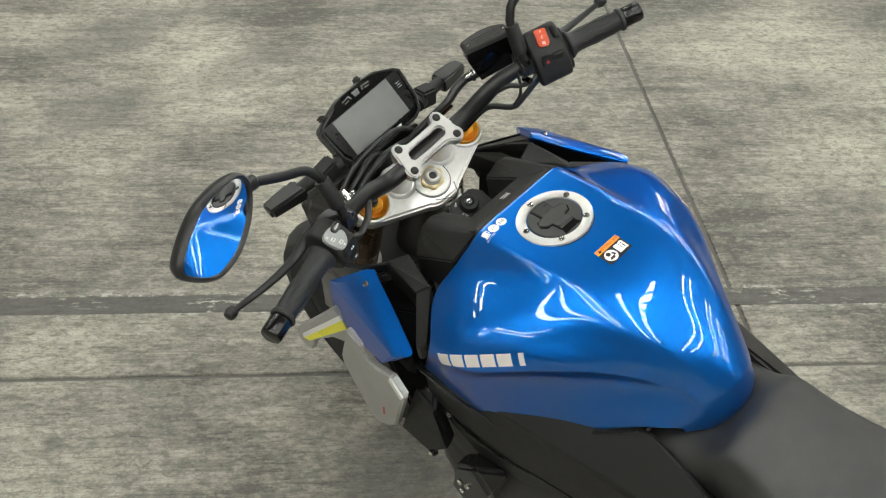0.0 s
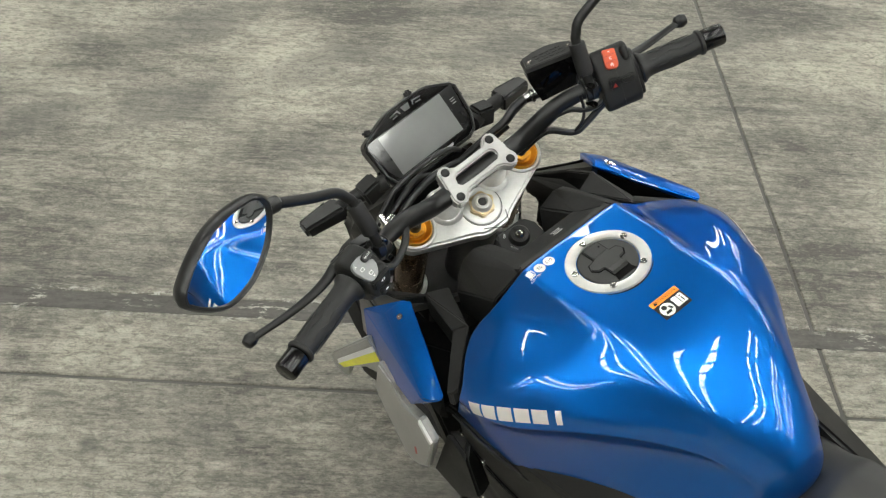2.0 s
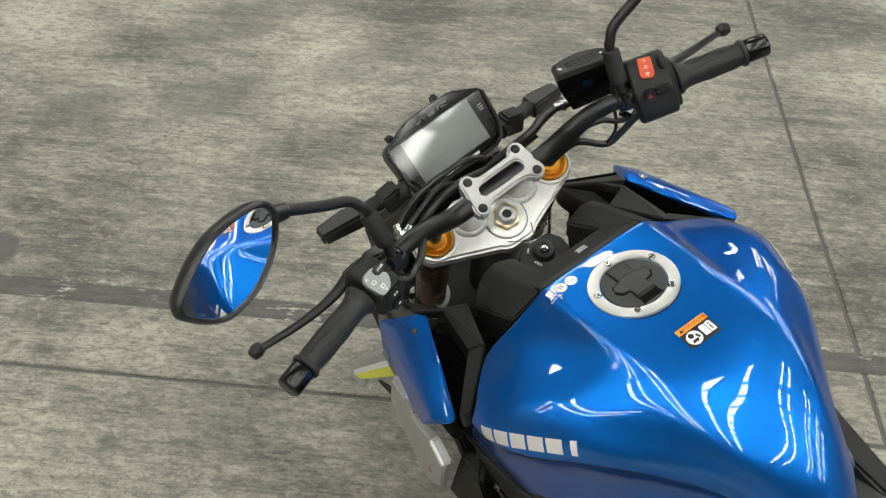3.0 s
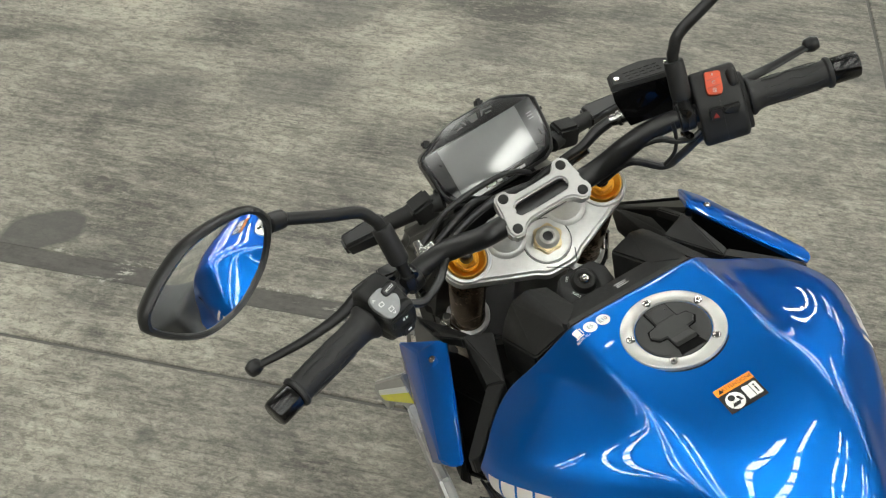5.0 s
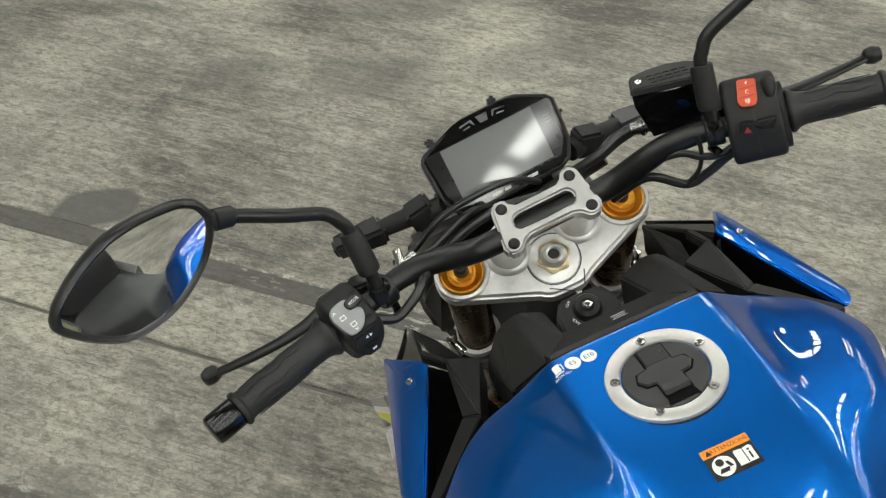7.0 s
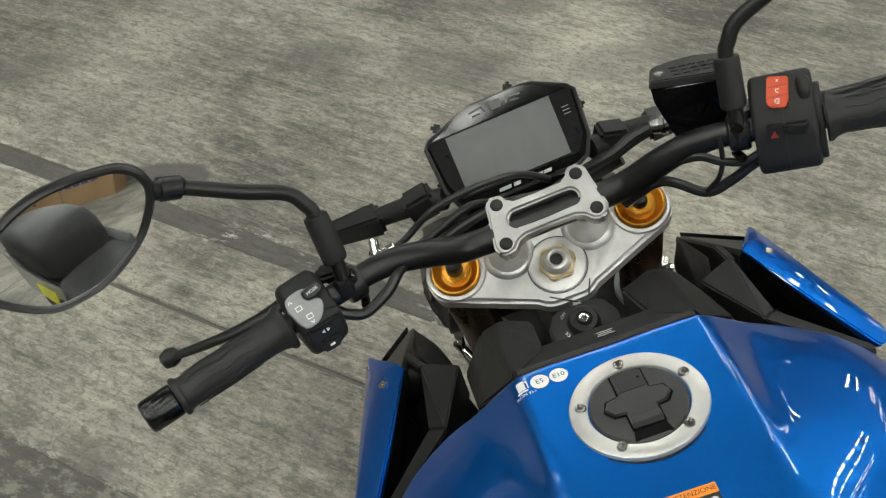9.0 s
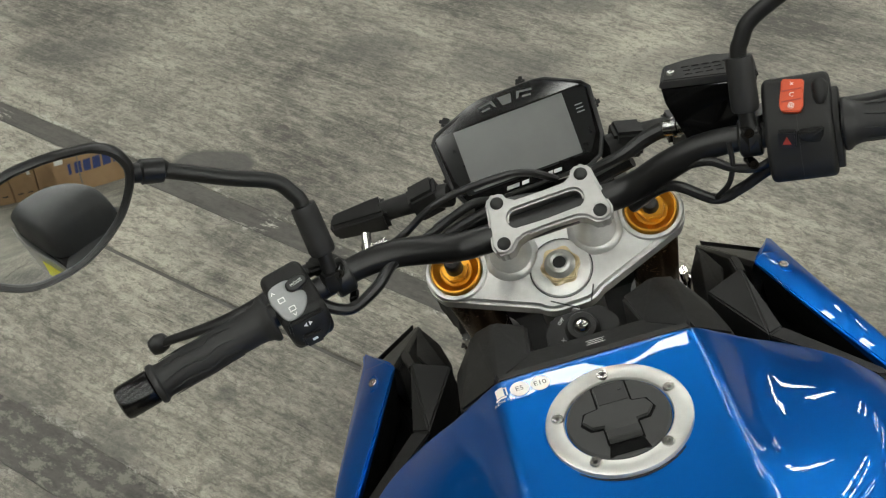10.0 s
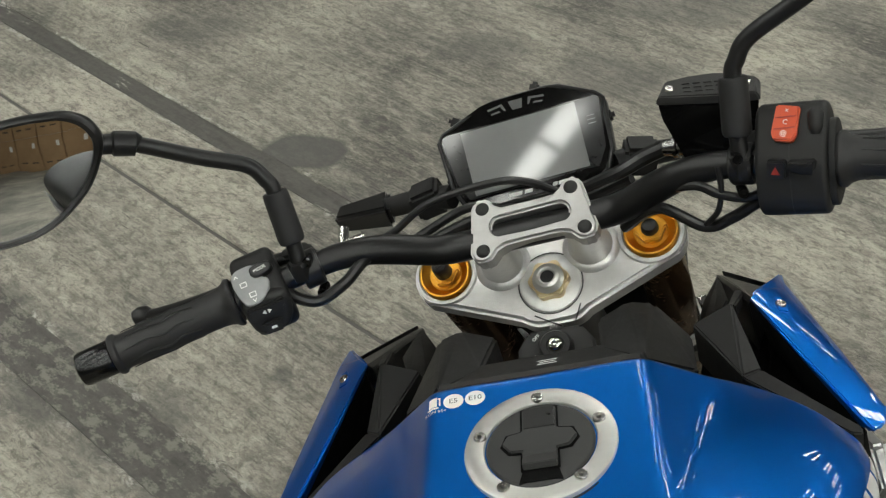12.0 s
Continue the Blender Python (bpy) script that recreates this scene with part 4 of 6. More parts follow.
def taper():
    right = [(0.0, -0.006, 0), (0.055, -0.006, 0.0), (0.088, -0.009, 0.005), (0.122, -0.0225, 0.0285), (0.148, -0.0315, 0.0425), (0.175, -0.041, 0.0497), (0.205, -0.0529, 0.0517), (0.24, -0.0667, 0.0537), (0.385, -0.124, 0.062)]
    line = [(-x, y, z) for x, y, z in right[:0:-1]] + right
    half = [0.0143, 0.0143, 0.0143, 0.0141, 0.0133, 0.0122, 0.0113, 0.0111, 0.0111]
    radii = half[:0:-1] + half
    return rod(line, radii, seg=24, steps=8)


handlebar = part("handlebar", taper(), BAR_BLACK, bike, "satin black tapered handlebar")
for s in (-1, 1):
    riser = tube([STEER @ vec(s * 0.045, 0.030, -0.018), STEER @ vec(s * 0.045, 0.030, -0.008), STEER @ vec(s * 0.0455, 0.029, 0.016), STEER @ vec(s * 0.0455, 0.028, 0.046)], [0.026, 0.0215, 0.0190, 0.0185], 28, 5)
    part("riser", riser, CAST, top_yoke, "cast handlebar riser")
    part("riser_foot", lathe([(0.0, -0.010), (0.021, -0.010), (0.026, -0.0125), (0.029, -0.0165)], STEER @ Matrix.Translation((s * 0.045, 0.030, 0)), 36), CAST, top_yoke)
TOP = Matrix.Translation((0.0023, 0.2722, -0.0160)) @ Matrix.Rotation(radians(-3.9), 4, "Y") @ Matrix.Rotation(radians(28.0), 4, "X")
half = [(0.0, 0.0185), (0.025, 0.0190), (0.032, 0.0235), (0.035, 0.0290), (0.042, 0.0325), (0.0495, 0.0305), (0.0538, 0.0235), (0.0555, 0.010), (0.058, -0.006), (0.0605, -0.020), (0.0575, -0.029), (0.0495, -0.0325), (0.041, -0.0300), (0.034, -0.0225), (0.026, -0.0195), (0.0, -0.0190)]
clamp_outline = half + [(-x, y) for x, y in half[::-1][1:-1]]
slot = disc(0.0085, 9, 0.028, 0.0, radians(-90), radians(90)) + disc(0.0085, 9, -0.028, 0.0, radians(90), radians(270))
clamp = part("bar_clamp", plate(clamp_outline, 0.022, TOP, 0.0040, 3, holes=(slot,)), CAST_LIGHT, handlebar, "silver handlebar clamp with a long slot")
for s in (-1, 1):
    part("clamp_jaw", hull([TOP @ vec(s * x, y, z) for x, y, z in ((0.035, 0.028, -0.006), (0.050, 0.028, -0.006), (0.036, -0.029, -0.006), (0.057, -0.029, -0.006), (0.034, 0.026, -0.032), (0.053, 0.026, -0.032), (0.036, -0.026, -0.032), (0.057, -0.026, -0.032))], 0.005, 3), CAST, clamp)
    for x, y in ((0.0425, 0.0208), (0.0480, -0.0208)):
        part("clamp_bolt", lathe([(0, 0.0026), (0.0040, 0.0022), (0.0058, 0.0010), (0.0066, 0.0), (0.0066, -0.006)], TOP @ Matrix.Translation((s * x, y, 0.0)), 24), PLASTIC, clamp, "black socket bolt")

# -- grips, bar ends, levers, switches --
def bar_at(x, s):
    """A place on the outer stretch of the bar, from its middle."""
    t = (x - 0.175) / 0.21
    return BAR @ Vector((s * x, -0.041 - 0.083 * t, 0.050 + 0.012 * t))


for s in (-1, 1):
    out = (bar_at(0.385, s) - bar_at(0.20, s)).normalized()
    turn = frame_of(bar_at(0.255 if s > 0 else 0.269, s), out, (0, 0, 1))
    g = 0.010 if s > 0 else -0.009
    prof = [(0.0111, 0.002 + g), (0.0220, 0.002 + g), (0.0230, 0.004 + g), (0.0226, 0.0065 + g), (0.0195, 0.010 + g), (0.0178, 0.015 + g), (0.0170, 0.021 + g), (0.0165, 0.034), (0.0172, 0.050), (0.0166, 0.075), (0.0158, 0.100), (0.0165, 0.104), (0.0188, 0.106), (0.0192, 0.1085), (0.0180, 0.111), (0.0111, 0.111)]
    grip = part("grip", lathe(prof, turn, 40), RUBBER, handlebar, "black ribbed rubber grip")
    for k in range(9):
        a = 2 * math.pi * k / 9
        ridge = [turn @ Vector((0.0172 * math.cos(a + w), 0.0172 * math.sin(a + w), z)) for z, w in ((0.030, 0.0), (0.048, 0.10), (0.060, -0.12), (0.078, 0.08), (0.098, -0.05))]
        part("rib", tube(ridge, [0.0005, 0.0009, 0.0010, 0.0009, 0.0004], 6, 4), RUBBER, grip)
    end = part("bar_end", lathe([(0, 0.144), (0.0125, 0.144), (0.0150, 0.1425), (0.0160, 0.139), (0.0160, 0.113), (0.0150, 0.1115), (0, 0.1115)], turn, 36), BAR_END, handlebar, "gloss black bar-end weight")
    # perch and lever
    perch = bar_at(0.195, s)
    part("perch_clamp", lathe([(0.0111, -0.0095), (0.0160, -0.0095), (0.0175, -0.0075), (0.0175, 0.0075), (0.0160, 0.0095), (0.0111, 0.0095)], frame_of(perch, out), 28), PLASTIC_SMOOTH, handlebar, "black lever clamp")
    pivot = BAR @ Vector((s * 0.215, -0.022, 0.050))
    part("perch", hull([perch + Vector((s * a, b, c)) for a, b, c in ((-0.010, 0.010, -0.012), (0.012, 0.008, -0.012), (-0.010, 0.010, 0.012), (0.012, 0.008, 0.012))] + [pivot + Vector((s * a, b, c)) for a, b, c in ((-0.014, 0.008, -0.008), (0.012, 0.008, -0.008), (-0.014, 0.008, 0.008), (0.012, 0.008, 0.008), (0.012, -0.01, 0.006))], 0.003), PLASTIC_SMOOTH, handlebar)
    low = -0.014 if s < 0 else 0.008
    ball = BAR @ Vector((s * 0.403, -0.010 if s < 0 else -0.028, 0.012 if s < 0 else 0.026))
    lever_line = [pivot, BAR @ Vector((s * 0.245, -0.020, 0.044)), BAR @ Vector((s * 0.285, -0.030, 0.037)), BAR @ Vector((s * 0.335, -0.028, 0.028)), ball]
    lever = part("clutch_lever" if s < 0 else "brake_lever", joined(tube(lever_line, [0.0085, 0.0105, 0.0085, 0.0070, 0.0055], 14, 8, squash=0.6), tube([ball - out * 0.011, ball - out * 0.008, ball, ball + out * 0.008, ball + out * 0.010], [0.004, 0.0085, 0.0105, 0.0080, 0.003], 16, 3)), BAR_BLACK, handlebar, "black forged hand lever with a ball end")
    # the two small screws that close the clamp
    for z in (0.020, -0.016):
        part("clamp_screw", lathe([(0, 0.003), (0.002, 0.003), (0.0024, 0.0045), (0.0042, 0.0045), (0.0046, 0.003), (0.0046, -0.012)], frame_of(BAR @ Vector((s * 0.190, -0.060, 0.047 + z)), (0, -0.96, 0.28)), 16), GLOSS_BLACK, handlebar)

# right switch block: engine switch and hazard button
SW_R = frame_of(bar_at(0.232, 1), (bar_at(0.385, 1) - bar_at(0.20, 1)), (0, 0, 1))
sw_outline = [(0.030, -0.026), (0.036, 0.004), (0.034, 0.030), (0.024, 0.0405), (0.012, 0.0395), (-0.004, 0.0255), (-0.019, 0.009), (-0.026, -0.006), (-0.031, -0.022), (-0.024, -0.036), (0.004, -0.040), (0.020, -0.038)]
left_outline = [(0.026, -0.026), (0.031, 0.004), (0.028, 0.026), (0.016, 0.0365), (0.003, 0.0360), (-0.008, 0.0315), (-0.027, 0.0175), (-0.033, 0.006), (-0.033, -0.012), (-0.030, -0.024), (-0.020, -0.034), (0.004, -0.036), (0.018, -0.034)]
sw_outline = [(p.x, p.y) for p in curve_points([(x, y, 0) for x, y in sw_outline + sw_outline[:1]], 3)][:-1]
left_outline = [(p.x, p.y) for p in curve_points([(x, y, 0) for x, y in left_outline + left_outline[:1]], 3)][:-1]
right_switch = part("switch_block", pillow(sw_outline, 0.056, SW_R @ Matrix.Translation((0, 0, 0.030)), 0.005), PLASTIC, handlebar, "black right-hand switch block", 50)
part("flange", pillow([(x * 0.80, y * 0.76 - 0.004) for x, y in sw_outline], 0.008, SW_R @ Matrix.Translation((0, 0, 0.0355)), 0.0015, 3), PLASTIC, right_switch)
part("cable_boss", tube([SW_R @ vec(-0.002, 0.027, 0.022), SW_R @ vec(0.001, 0.031, 0.022), SW_R @ vec(0.009, 0.039, 0.022), SW_R @ vec(0.012, 0.042, 0.022)], [0.003, 0.0055, 0.0062, 0.004], 18, 3), PLASTIC, right_switch)
part("seam", plate([(x * 1.004, y * 1.004) for x, y in sw_outline], 0.0006, SW_R @ Matrix.Translation((0, 0, 0.002)), 0.0), BLACK_PRINT, right_switch)
FACE_R = Matrix.Translation((0.2262, 0.2226, 0.0662)) @ Matrix.Rotation(radians(-26), 4, "Z") @ Matrix.Rotation(radians(38), 4, "X")
rocker = part("engine_switch", plate([(-0.0075, -0.0145), (0.0072, -0.0152), (0.0098, -0.0090), (0.0095, 0.0138), (-0.0090, 0.0140), (-0.0098, -0.0090)], 0.012, FACE_R @ Matrix.Translation((0, 0, 0.007)), 0.0012), RED, right_switch, "red engine stop rocker switch")
for y in (0.0045, -0.0048):
    part("groove", block((0.016, 0.0010, 0.001), FACE_R @ Matrix.Translation((0, y, 0.0071)) @ Matrix.Rotation(radians(10), 4, "Z"), 0.0002), surface("dark_red", (0.35, 0.03, 0.012), 0.5), rocker)
for word, y in (("C", 0.0), ("@", -0.0092), ("x", 0.0100)):
    part("lettering", lettering(word, 0.0056, FACE_R @ Matrix.Translation((0, y, 0.0076)) @ Matrix.Rotation(radians(-8), 4, "Z")), WHITE, rocker)
FACE_R2 = Matrix.Translation((0.2175, 0.1955, 0.0430)) @ Matrix.Rotation(radians(-21), 4, "Z") @ Matrix.Rotation(radians(74), 4, "X") @ Matrix.Rotation(radians(-3), 4, "Y")
hazard = part("hazard_button", plate(box_outline(-0.0065, 0, 0.0145, 0.0150, 0.001), 0.008, FACE_R2 @ Matrix.Translation((0, 0, 0.003)), 0.0012), PLASTIC_SMOOTH, right_switch)
part("push_cam", hull([FACE_R2 @ vec(x, y, z) for x, y, z in ((0.002, 0.008, -0.004), (0.024, 0.010, -0.004), (0.002, -0.002, -0.004), (0.022, -0.008, -0.004), (0.002, 0.007, 0.0035), (0.022, 0.009, 0.002), (0.010, 0.002, 0.0045), (0.003, 0.000, 0.003))], 0.0015), PLASTIC, right_switch)
part("red_triangle", flat([(-0.0105, -0.0035), (-0.0030, -0.0035), (-0.0068, 0.0035)], FACE_R2 @ Matrix.Translation((0, 0, 0.0034))), surface("dull_red_print", (0.30, 0.03, 0.02), 0.5), hazard)
# left switch block: grey face with the mode button, signal switch and horn
SW_L = frame_of(bar_at(0.228, -1), (bar_at(0.385, -1) - bar_at(0.20, -1)), (0, 0, 1))
left_switch = part("switch_block", pillow([(-x * 0.95 - 0.001, y * 0.93 - 0.003) for x, y in left_outline], 0.041, SW_L @ Matrix.Translation((0, 0, 0.0315)), 0.007), PLASTIC, handlebar, "black left-hand switch block", 50)
FACE_L = Matrix.Translation((-0.2395, 0.2002, 0.0275)) @ Matrix.Rotation(radians(19), 4, "Z") @ Matrix.Rotation(radians(37), 4, "X")
pad = part("button_pad", pillow([(p.x, p.y) for p in curve_points([(x, y, 0) for x, y in ((-0.0185, 0.004), (-0.0165, 0.0125), (-0.010, 0.0165), (0.003, 0.0165), (0.0065, 0.012), (0.0085, 0.004), (0.0135, -0.001), (0.0105, -0.010), (0.002, -0.0175), (-0.009, -0.0185), (-0.0145, -0.013), (-0.0185, 0.004))], 4)][:-1], 0.008, FACE_L @ Matrix.Translation((0, 0, 0.0042)), 0.0014, 3), GREY_BUTTON, left_switch, "grey button pad")
part("mode_button", pillow([(p.x, p.y) for p in curve_points([(x, y, 0) for x, y in ((0.000, 0.007), (0.003, 0.0035), (0.010, 0.0030), (0.0185, 0.0055), (0.0205, 0.0100), (0.0175, 0.0145), (0.008, 0.0145), (0.001, 0.0125), (0.000, 0.007))], 4)][:-1], 0.012, FACE_L @ Matrix.Translation((0, 0, 0.0085)), 0.0022, 3), PLASTIC_SMOOTH, pad)
part("lettering", lettering("MODE", 0.0042, FACE_L @ Matrix.Translation((0.0100, 0.0088, 0.0088)) @ Matrix.Rotation(radians(6), 4, "Z")), WHITE, pad)
signs = [box_outline(-0.0085, 0.0035, 0.006, 0.0008), box_outline(-0.0085, -0.0005, 0.006, 0.0008), box_outline(-0.0112, 0.0015, 0.0008, 0.0045), box_outline(-0.0058, 0.0015, 0.0008, 0.0045),
         box_outline(-0.0035, -0.0075, 0.006, 0.0008), box_outline(-0.0035, -0.0115, 0.006, 0.0008), box_outline(-0.0062, -0.0095, 0.0008, 0.0045), box_outline(-0.0008, -0.0095, 0.0008, 0.0045), [(-0.0150, 0.0088), (-0.0140, 0.0088), (-0.0128, 0.0106), (-0.0116, 0.0088), (-0.0106, 0.0088), (-0.0128, 0.0120)], [(-0.0057, -0.0138), (-0.0035, -0.0170), (-0.0013, -0.0138), (-0.0023, -0.0138), (-0.0035, -0.0156), (-0.0047, -0.0138)]]
part("white_mark", joined(*[flat(o, FACE_L @ Matrix.Translation((0, 0, 0.0045))) for o in signs]), WHITE, pad)
LOW_L = Matrix.Translation((-0.2320, 0.1850, 0.0060)) @ Matrix.Rotation(radians(19), 4, "Z") @ Matrix.Rotation(radians(80), 4, "X")
sig = part("signal_switch", plate([(-0.018, -0.006), (0.016, -0.006), (0.018, 0.006), (-0.016, 0.007)], 0.010, LOW_L @ Matrix.Translation((0, 0.004, 0.006)), 0.002), PLASTIC, left_switch)
part("white_mark", joined(flat([(-0.0045, 0.004), (-0.001, 0.0018), (-0.001, 0.0062)], LOW_L @ Matrix.Translation((0, 0, 0.0064))), flat([(0.0045, 0.004), (0.001, 0.0062), (0.001, 0.0018)], LOW_L @ Matrix.Translation((0, 0, 0.0064)))), WHITE, sig)
part("lower_housing", pillow([(p.x, p.y) for p in curve_points([(x, y, 0) for x, y in ((-0.020, -0.004), (-0.016, -0.018), (-0.002, -0.023), (0.013, -0.021), (0.021, -0.008), (0.021, 0.012), (0.002, 0.017), (-0.019, 0.014), (-0.020, -0.004))], 4)][:-1], 0.034, LOW_L @ Matrix.Translation((0, 0, 0.001)), 0.007), PLASTIC, left_switch)
horn = part("horn_button", plate([(-0.010, -0.007), (0.008, -0.008), (0.010, 0.004), (-0.010, 0.005)], 0.012, LOW_L @ Matrix.Translation((0.000, -0.0125, 0.005)), 0.002), PLASTIC, left_switch)
part("white_mark", flat(box_outline(0.000, -0.0135, 0.005, 0.0025), LOW_L @ Matrix.Translation((0, 0, 0.0054))), WHITE, horn)
part("flash_trigger", hull([BAR @ Vector((-0.262, -0.030, 0.064)), BAR @ Vector((-0.232, -0.026, 0.067)), BAR @ Vector((-0.262, -0.022, 0.058)), BAR @ Vector((-0.232, -0.020, 0.058)), BAR @ Vector((-0.235, -0.05, 0.056)), BAR @ Vector((-0.252, -0.05, 0.056))], 0.002), PLASTIC_SMOOTH, left_switch)

# -- brake fluid reservoir --
RES_EDGE = [(0.132, 0.298), (0.160, 0.2885), (0.188, 0.2795), (0.2155, 0.2725), (0.2205, 0.297), (0.207, 0.309), (0.186, 0.319), (0.163, 0.3225), (0.142, 0.322)]
RES_MID = vec(0.178, 0.298)
RES_RISE = 0.01


def res_ring(grow, z):
    """The reservoir's outline, drawn in or out from its middle, at a height that rises to the right."""
    return [(RES_MID.x + (x - RES_MID.x) * grow, RES_MID.y + (y - RES_MID.y) * grow, z + RES_RISE * (x - 0.132)) for x, y in RES_EDGE]


res = part("brake_reservoir", hull(res_ring(0.97, 0.058) + res_ring(0.93, 0.042) + [(0.150, 0.290, -0.001), (0.156, 0.308, -0.002), (0.206, 0.272, 0.006), (0.209, 0.296, 0.004)], 0.004, 3), GLOSS_BLACK, handlebar, "gloss black brake fluid reservoir")
res_lid = part("reservoir_lid", hull(res_ring(1.0, 0.0585) + res_ring(1.01, 0.0620) + res_ring(0.93, 0.0675), 0.0012), SHROUD_GREY, res, "matt dark grey reservoir lid with raised writing")
for x, y in ((0.1455, 0.3055), (0.2085, 0.291)):
    part("lid_screw", lathe([(0, 0.0003), (0.0012, 0.0003), (0.0016, 0.0014), (0.0034, 0.0014), (0.0040, 0.0)], Matrix.Translation((x, y, 0.0676 + RES_RISE * (x - 0.132))), 16), STEEL, res_lid)
for k in range(3):
    for j in range(5):
        x, y = 0.160 + 0.009 * j, 0.2965 + 0.0062 * k - 0.0022 * j
        part("raised_bar", block((0.0068, 0.0026, 0.0012), Matrix.Translation((x, y, 0.0680 + RES_RISE * (x - 0.132))) @ Matrix.Rotation(radians(-15), 4, "Z") @ Matrix.Rotation(radians(-0.6), 4, "Y"), 0.0003), SHROUD_GREY, res_lid)
union = part("hose_union", joined(tube([(0.156, 0.300, 0.010), (0.145, 0.307, 0.005), (0.134, 0.312, 0.003)], [0.0085, 0.0085, 0.0075], 18, 3), lathe([(0.0090, -0.003), (0.0105, -0.002), (0.0105, 0.002), (0.0090, 0.003)], frame_of((0.145, 0.307, 0.005), (-0.8, 0.4, -0.2)), 20)), surface("dark_chrome", (0.30, 0.30, 0.29), 0.22, 1.0), handlebar, "bright steel brake hose union")

# -- mirrors --
def mirror(s):
    boot_low, boot_top = Vector((s * 0.203, 0.233, 0.040)), Vector((s * 0.2065, 0.252, 0.084))
    elbow = Vector((s * 0.211, 0.259, 0.104))
    neck = Vector((s * 0.303, 0.253, 0.160))
    up = 0.018 * (1 if s > 0 else 0)
    for p in (boot_low, boot_top, elbow, neck):
        p.z += up if p is not neck else 0.030 * (1 if s > 0 else 0)
        p.x += -0.014 * (1 if s > 0 and p is not neck else 0)
    arm = part("mirror", tube([boot_low - Vector((0, 0.010, 0.022)), boot_low, boot_top, elbow - Vector((0, 0.003, 0.008)), elbow + Vector((s * 0.012, 0.001, 0.008)), (elbow + neck) / 2, neck, neck + Vector((s * 0.016, -0.006, 0.010))], 0.0072, 16, 8), BAR_BLACK, handlebar, "black rear-view mirror on a bent arm")
    part("boot", tube([boot_low, boot_low + (boot_top - boot_low) * 0.12, boot_top - (boot_top - boot_low) * 0.1, boot_top], [0.0105, 0.0122, 0.0118, 0.0105], 20, 4), RUBBER, arm, "ribbed rubber boot")
    part("arm_nut", lathe([(0, 0.008), (0.0085, 0.008), (0.0105, 0.005), (0.0105, -0.010), (0, -0.010)], Matrix.Translation(boot_low - Vector((0, 0.010, 0.022))), 6), BAR_BLACK, arm)
    # head: convex glass in a black shell
    n = Vector((0.414, -0.895, 0.166)) if s < 0 else Vector((-0.414, -0.895, 0.166))
    centre = Vector((s * 0.3936, 0.1969, 0.1828)) + (Vector((0, 0, 0.03)) if s > 0 else Vector())
    e1 = Vector((0, 0, 1)).cross(n).normalized()      # to the mirror's right, seen from behind
    n = (n - e1 * 0.038 * -s - (n.cross(e1)) * 0.016).normalized()
    e1 = Vector((0, 0, 1)).cross(n).normalized()
    e2 = n.cross(e1)
    m = Matrix.Translation(centre) @ Matrix((e1, e2, n)).transposed().to_4x4()
    shape = MIRROR_SHAPE if s < 0 else [(-a, b) for a, b in MIRROR_SHAPE[::-1]]
    ring_pts = [p.to_2d() for p in curve_points([(a, b, 0) for a, b in shape + shape[:1]], 4)][:-1]
    glass = bmesh.new()
    hub = glass.verts.new((0, 0, 0))
    rings = [[glass.verts.new((p.x * k, p.y * k, -(p.x * p.x + p.y * p.y) * k * k / 2 / 1.4)) for p in ring_pts] for k in (0.25, 0.5, 0.75, 0.94)]
    for i in range(len(ring_pts)):
        j = (i + 1) % len(ring_pts)
        glass.faces.new((hub, rings[0][i], rings[0][j]))
        for a, b in zip(rings, rings[1:]):
            glass.faces.new((a[i], b[i], b[j], a[j]))
    bmesh.ops.recalc_face_normals(glass, faces=glass.faces)
    bmesh.ops.transform(glass, matrix=m, verts=glass.verts)
    shell = bmesh.new()
    levels = [(0.925, -0.0015), (0.940, 0.0030), (0.99, 0.0045), (1.035, 0.0015), (1.045, -0.006), (0.97, -0.018), (0.72, -0.030), (0.35, -0.036)]
    loops = [[shell.verts.new((p.x * k, p.y * k, z - (p.x * p.x + p.y * p.y) / 2 / 1.4)) for p in ring_pts] for k, z in levels]
    for a, b in zip(loops, loops[1:]):
        for i in range(len(ring_pts)):
            j = (i + 1) % len(ring_pts)
            shell.faces.new((a[i], b[i], b[j], a[j]))
    shell.faces.new(loops[-1])
    bmesh.ops.recalc_face_normals(shell, faces=shell.faces)
    bmesh.ops.transform(shell, matrix=m, verts=shell.verts)
    head = part("mirror_shell", shell, PLASTIC_SMOOTH, arm, "black mirror shell", 50)
    part("mirror_glass", glass, MIRROR, arm, "slightly convex mirror glass", 180)
    part("neck", tube([neck - Vector((s * 0.001, 0, 0.001)), neck + Vector((s * 0.001, 0, 0.001)), neck + Vector((s * 0.016, -0.006, 0.009)), neck + Vector((s * 0.018, -0.007, 0.010))], [0.0085, 0.0108, 0.0110, 0.0085], 20, 3, curved=False), PLASTIC_SMOOTH, arm)
    part("pivot", tube([neck + Vector((s * 0.016, -0.006, 0.009)), neck + Vector((s * 0.036, -0.017, 0.020))], [0.0090, 0.0080], 18, 3, curved=False), PLASTIC_SMOOTH, arm)


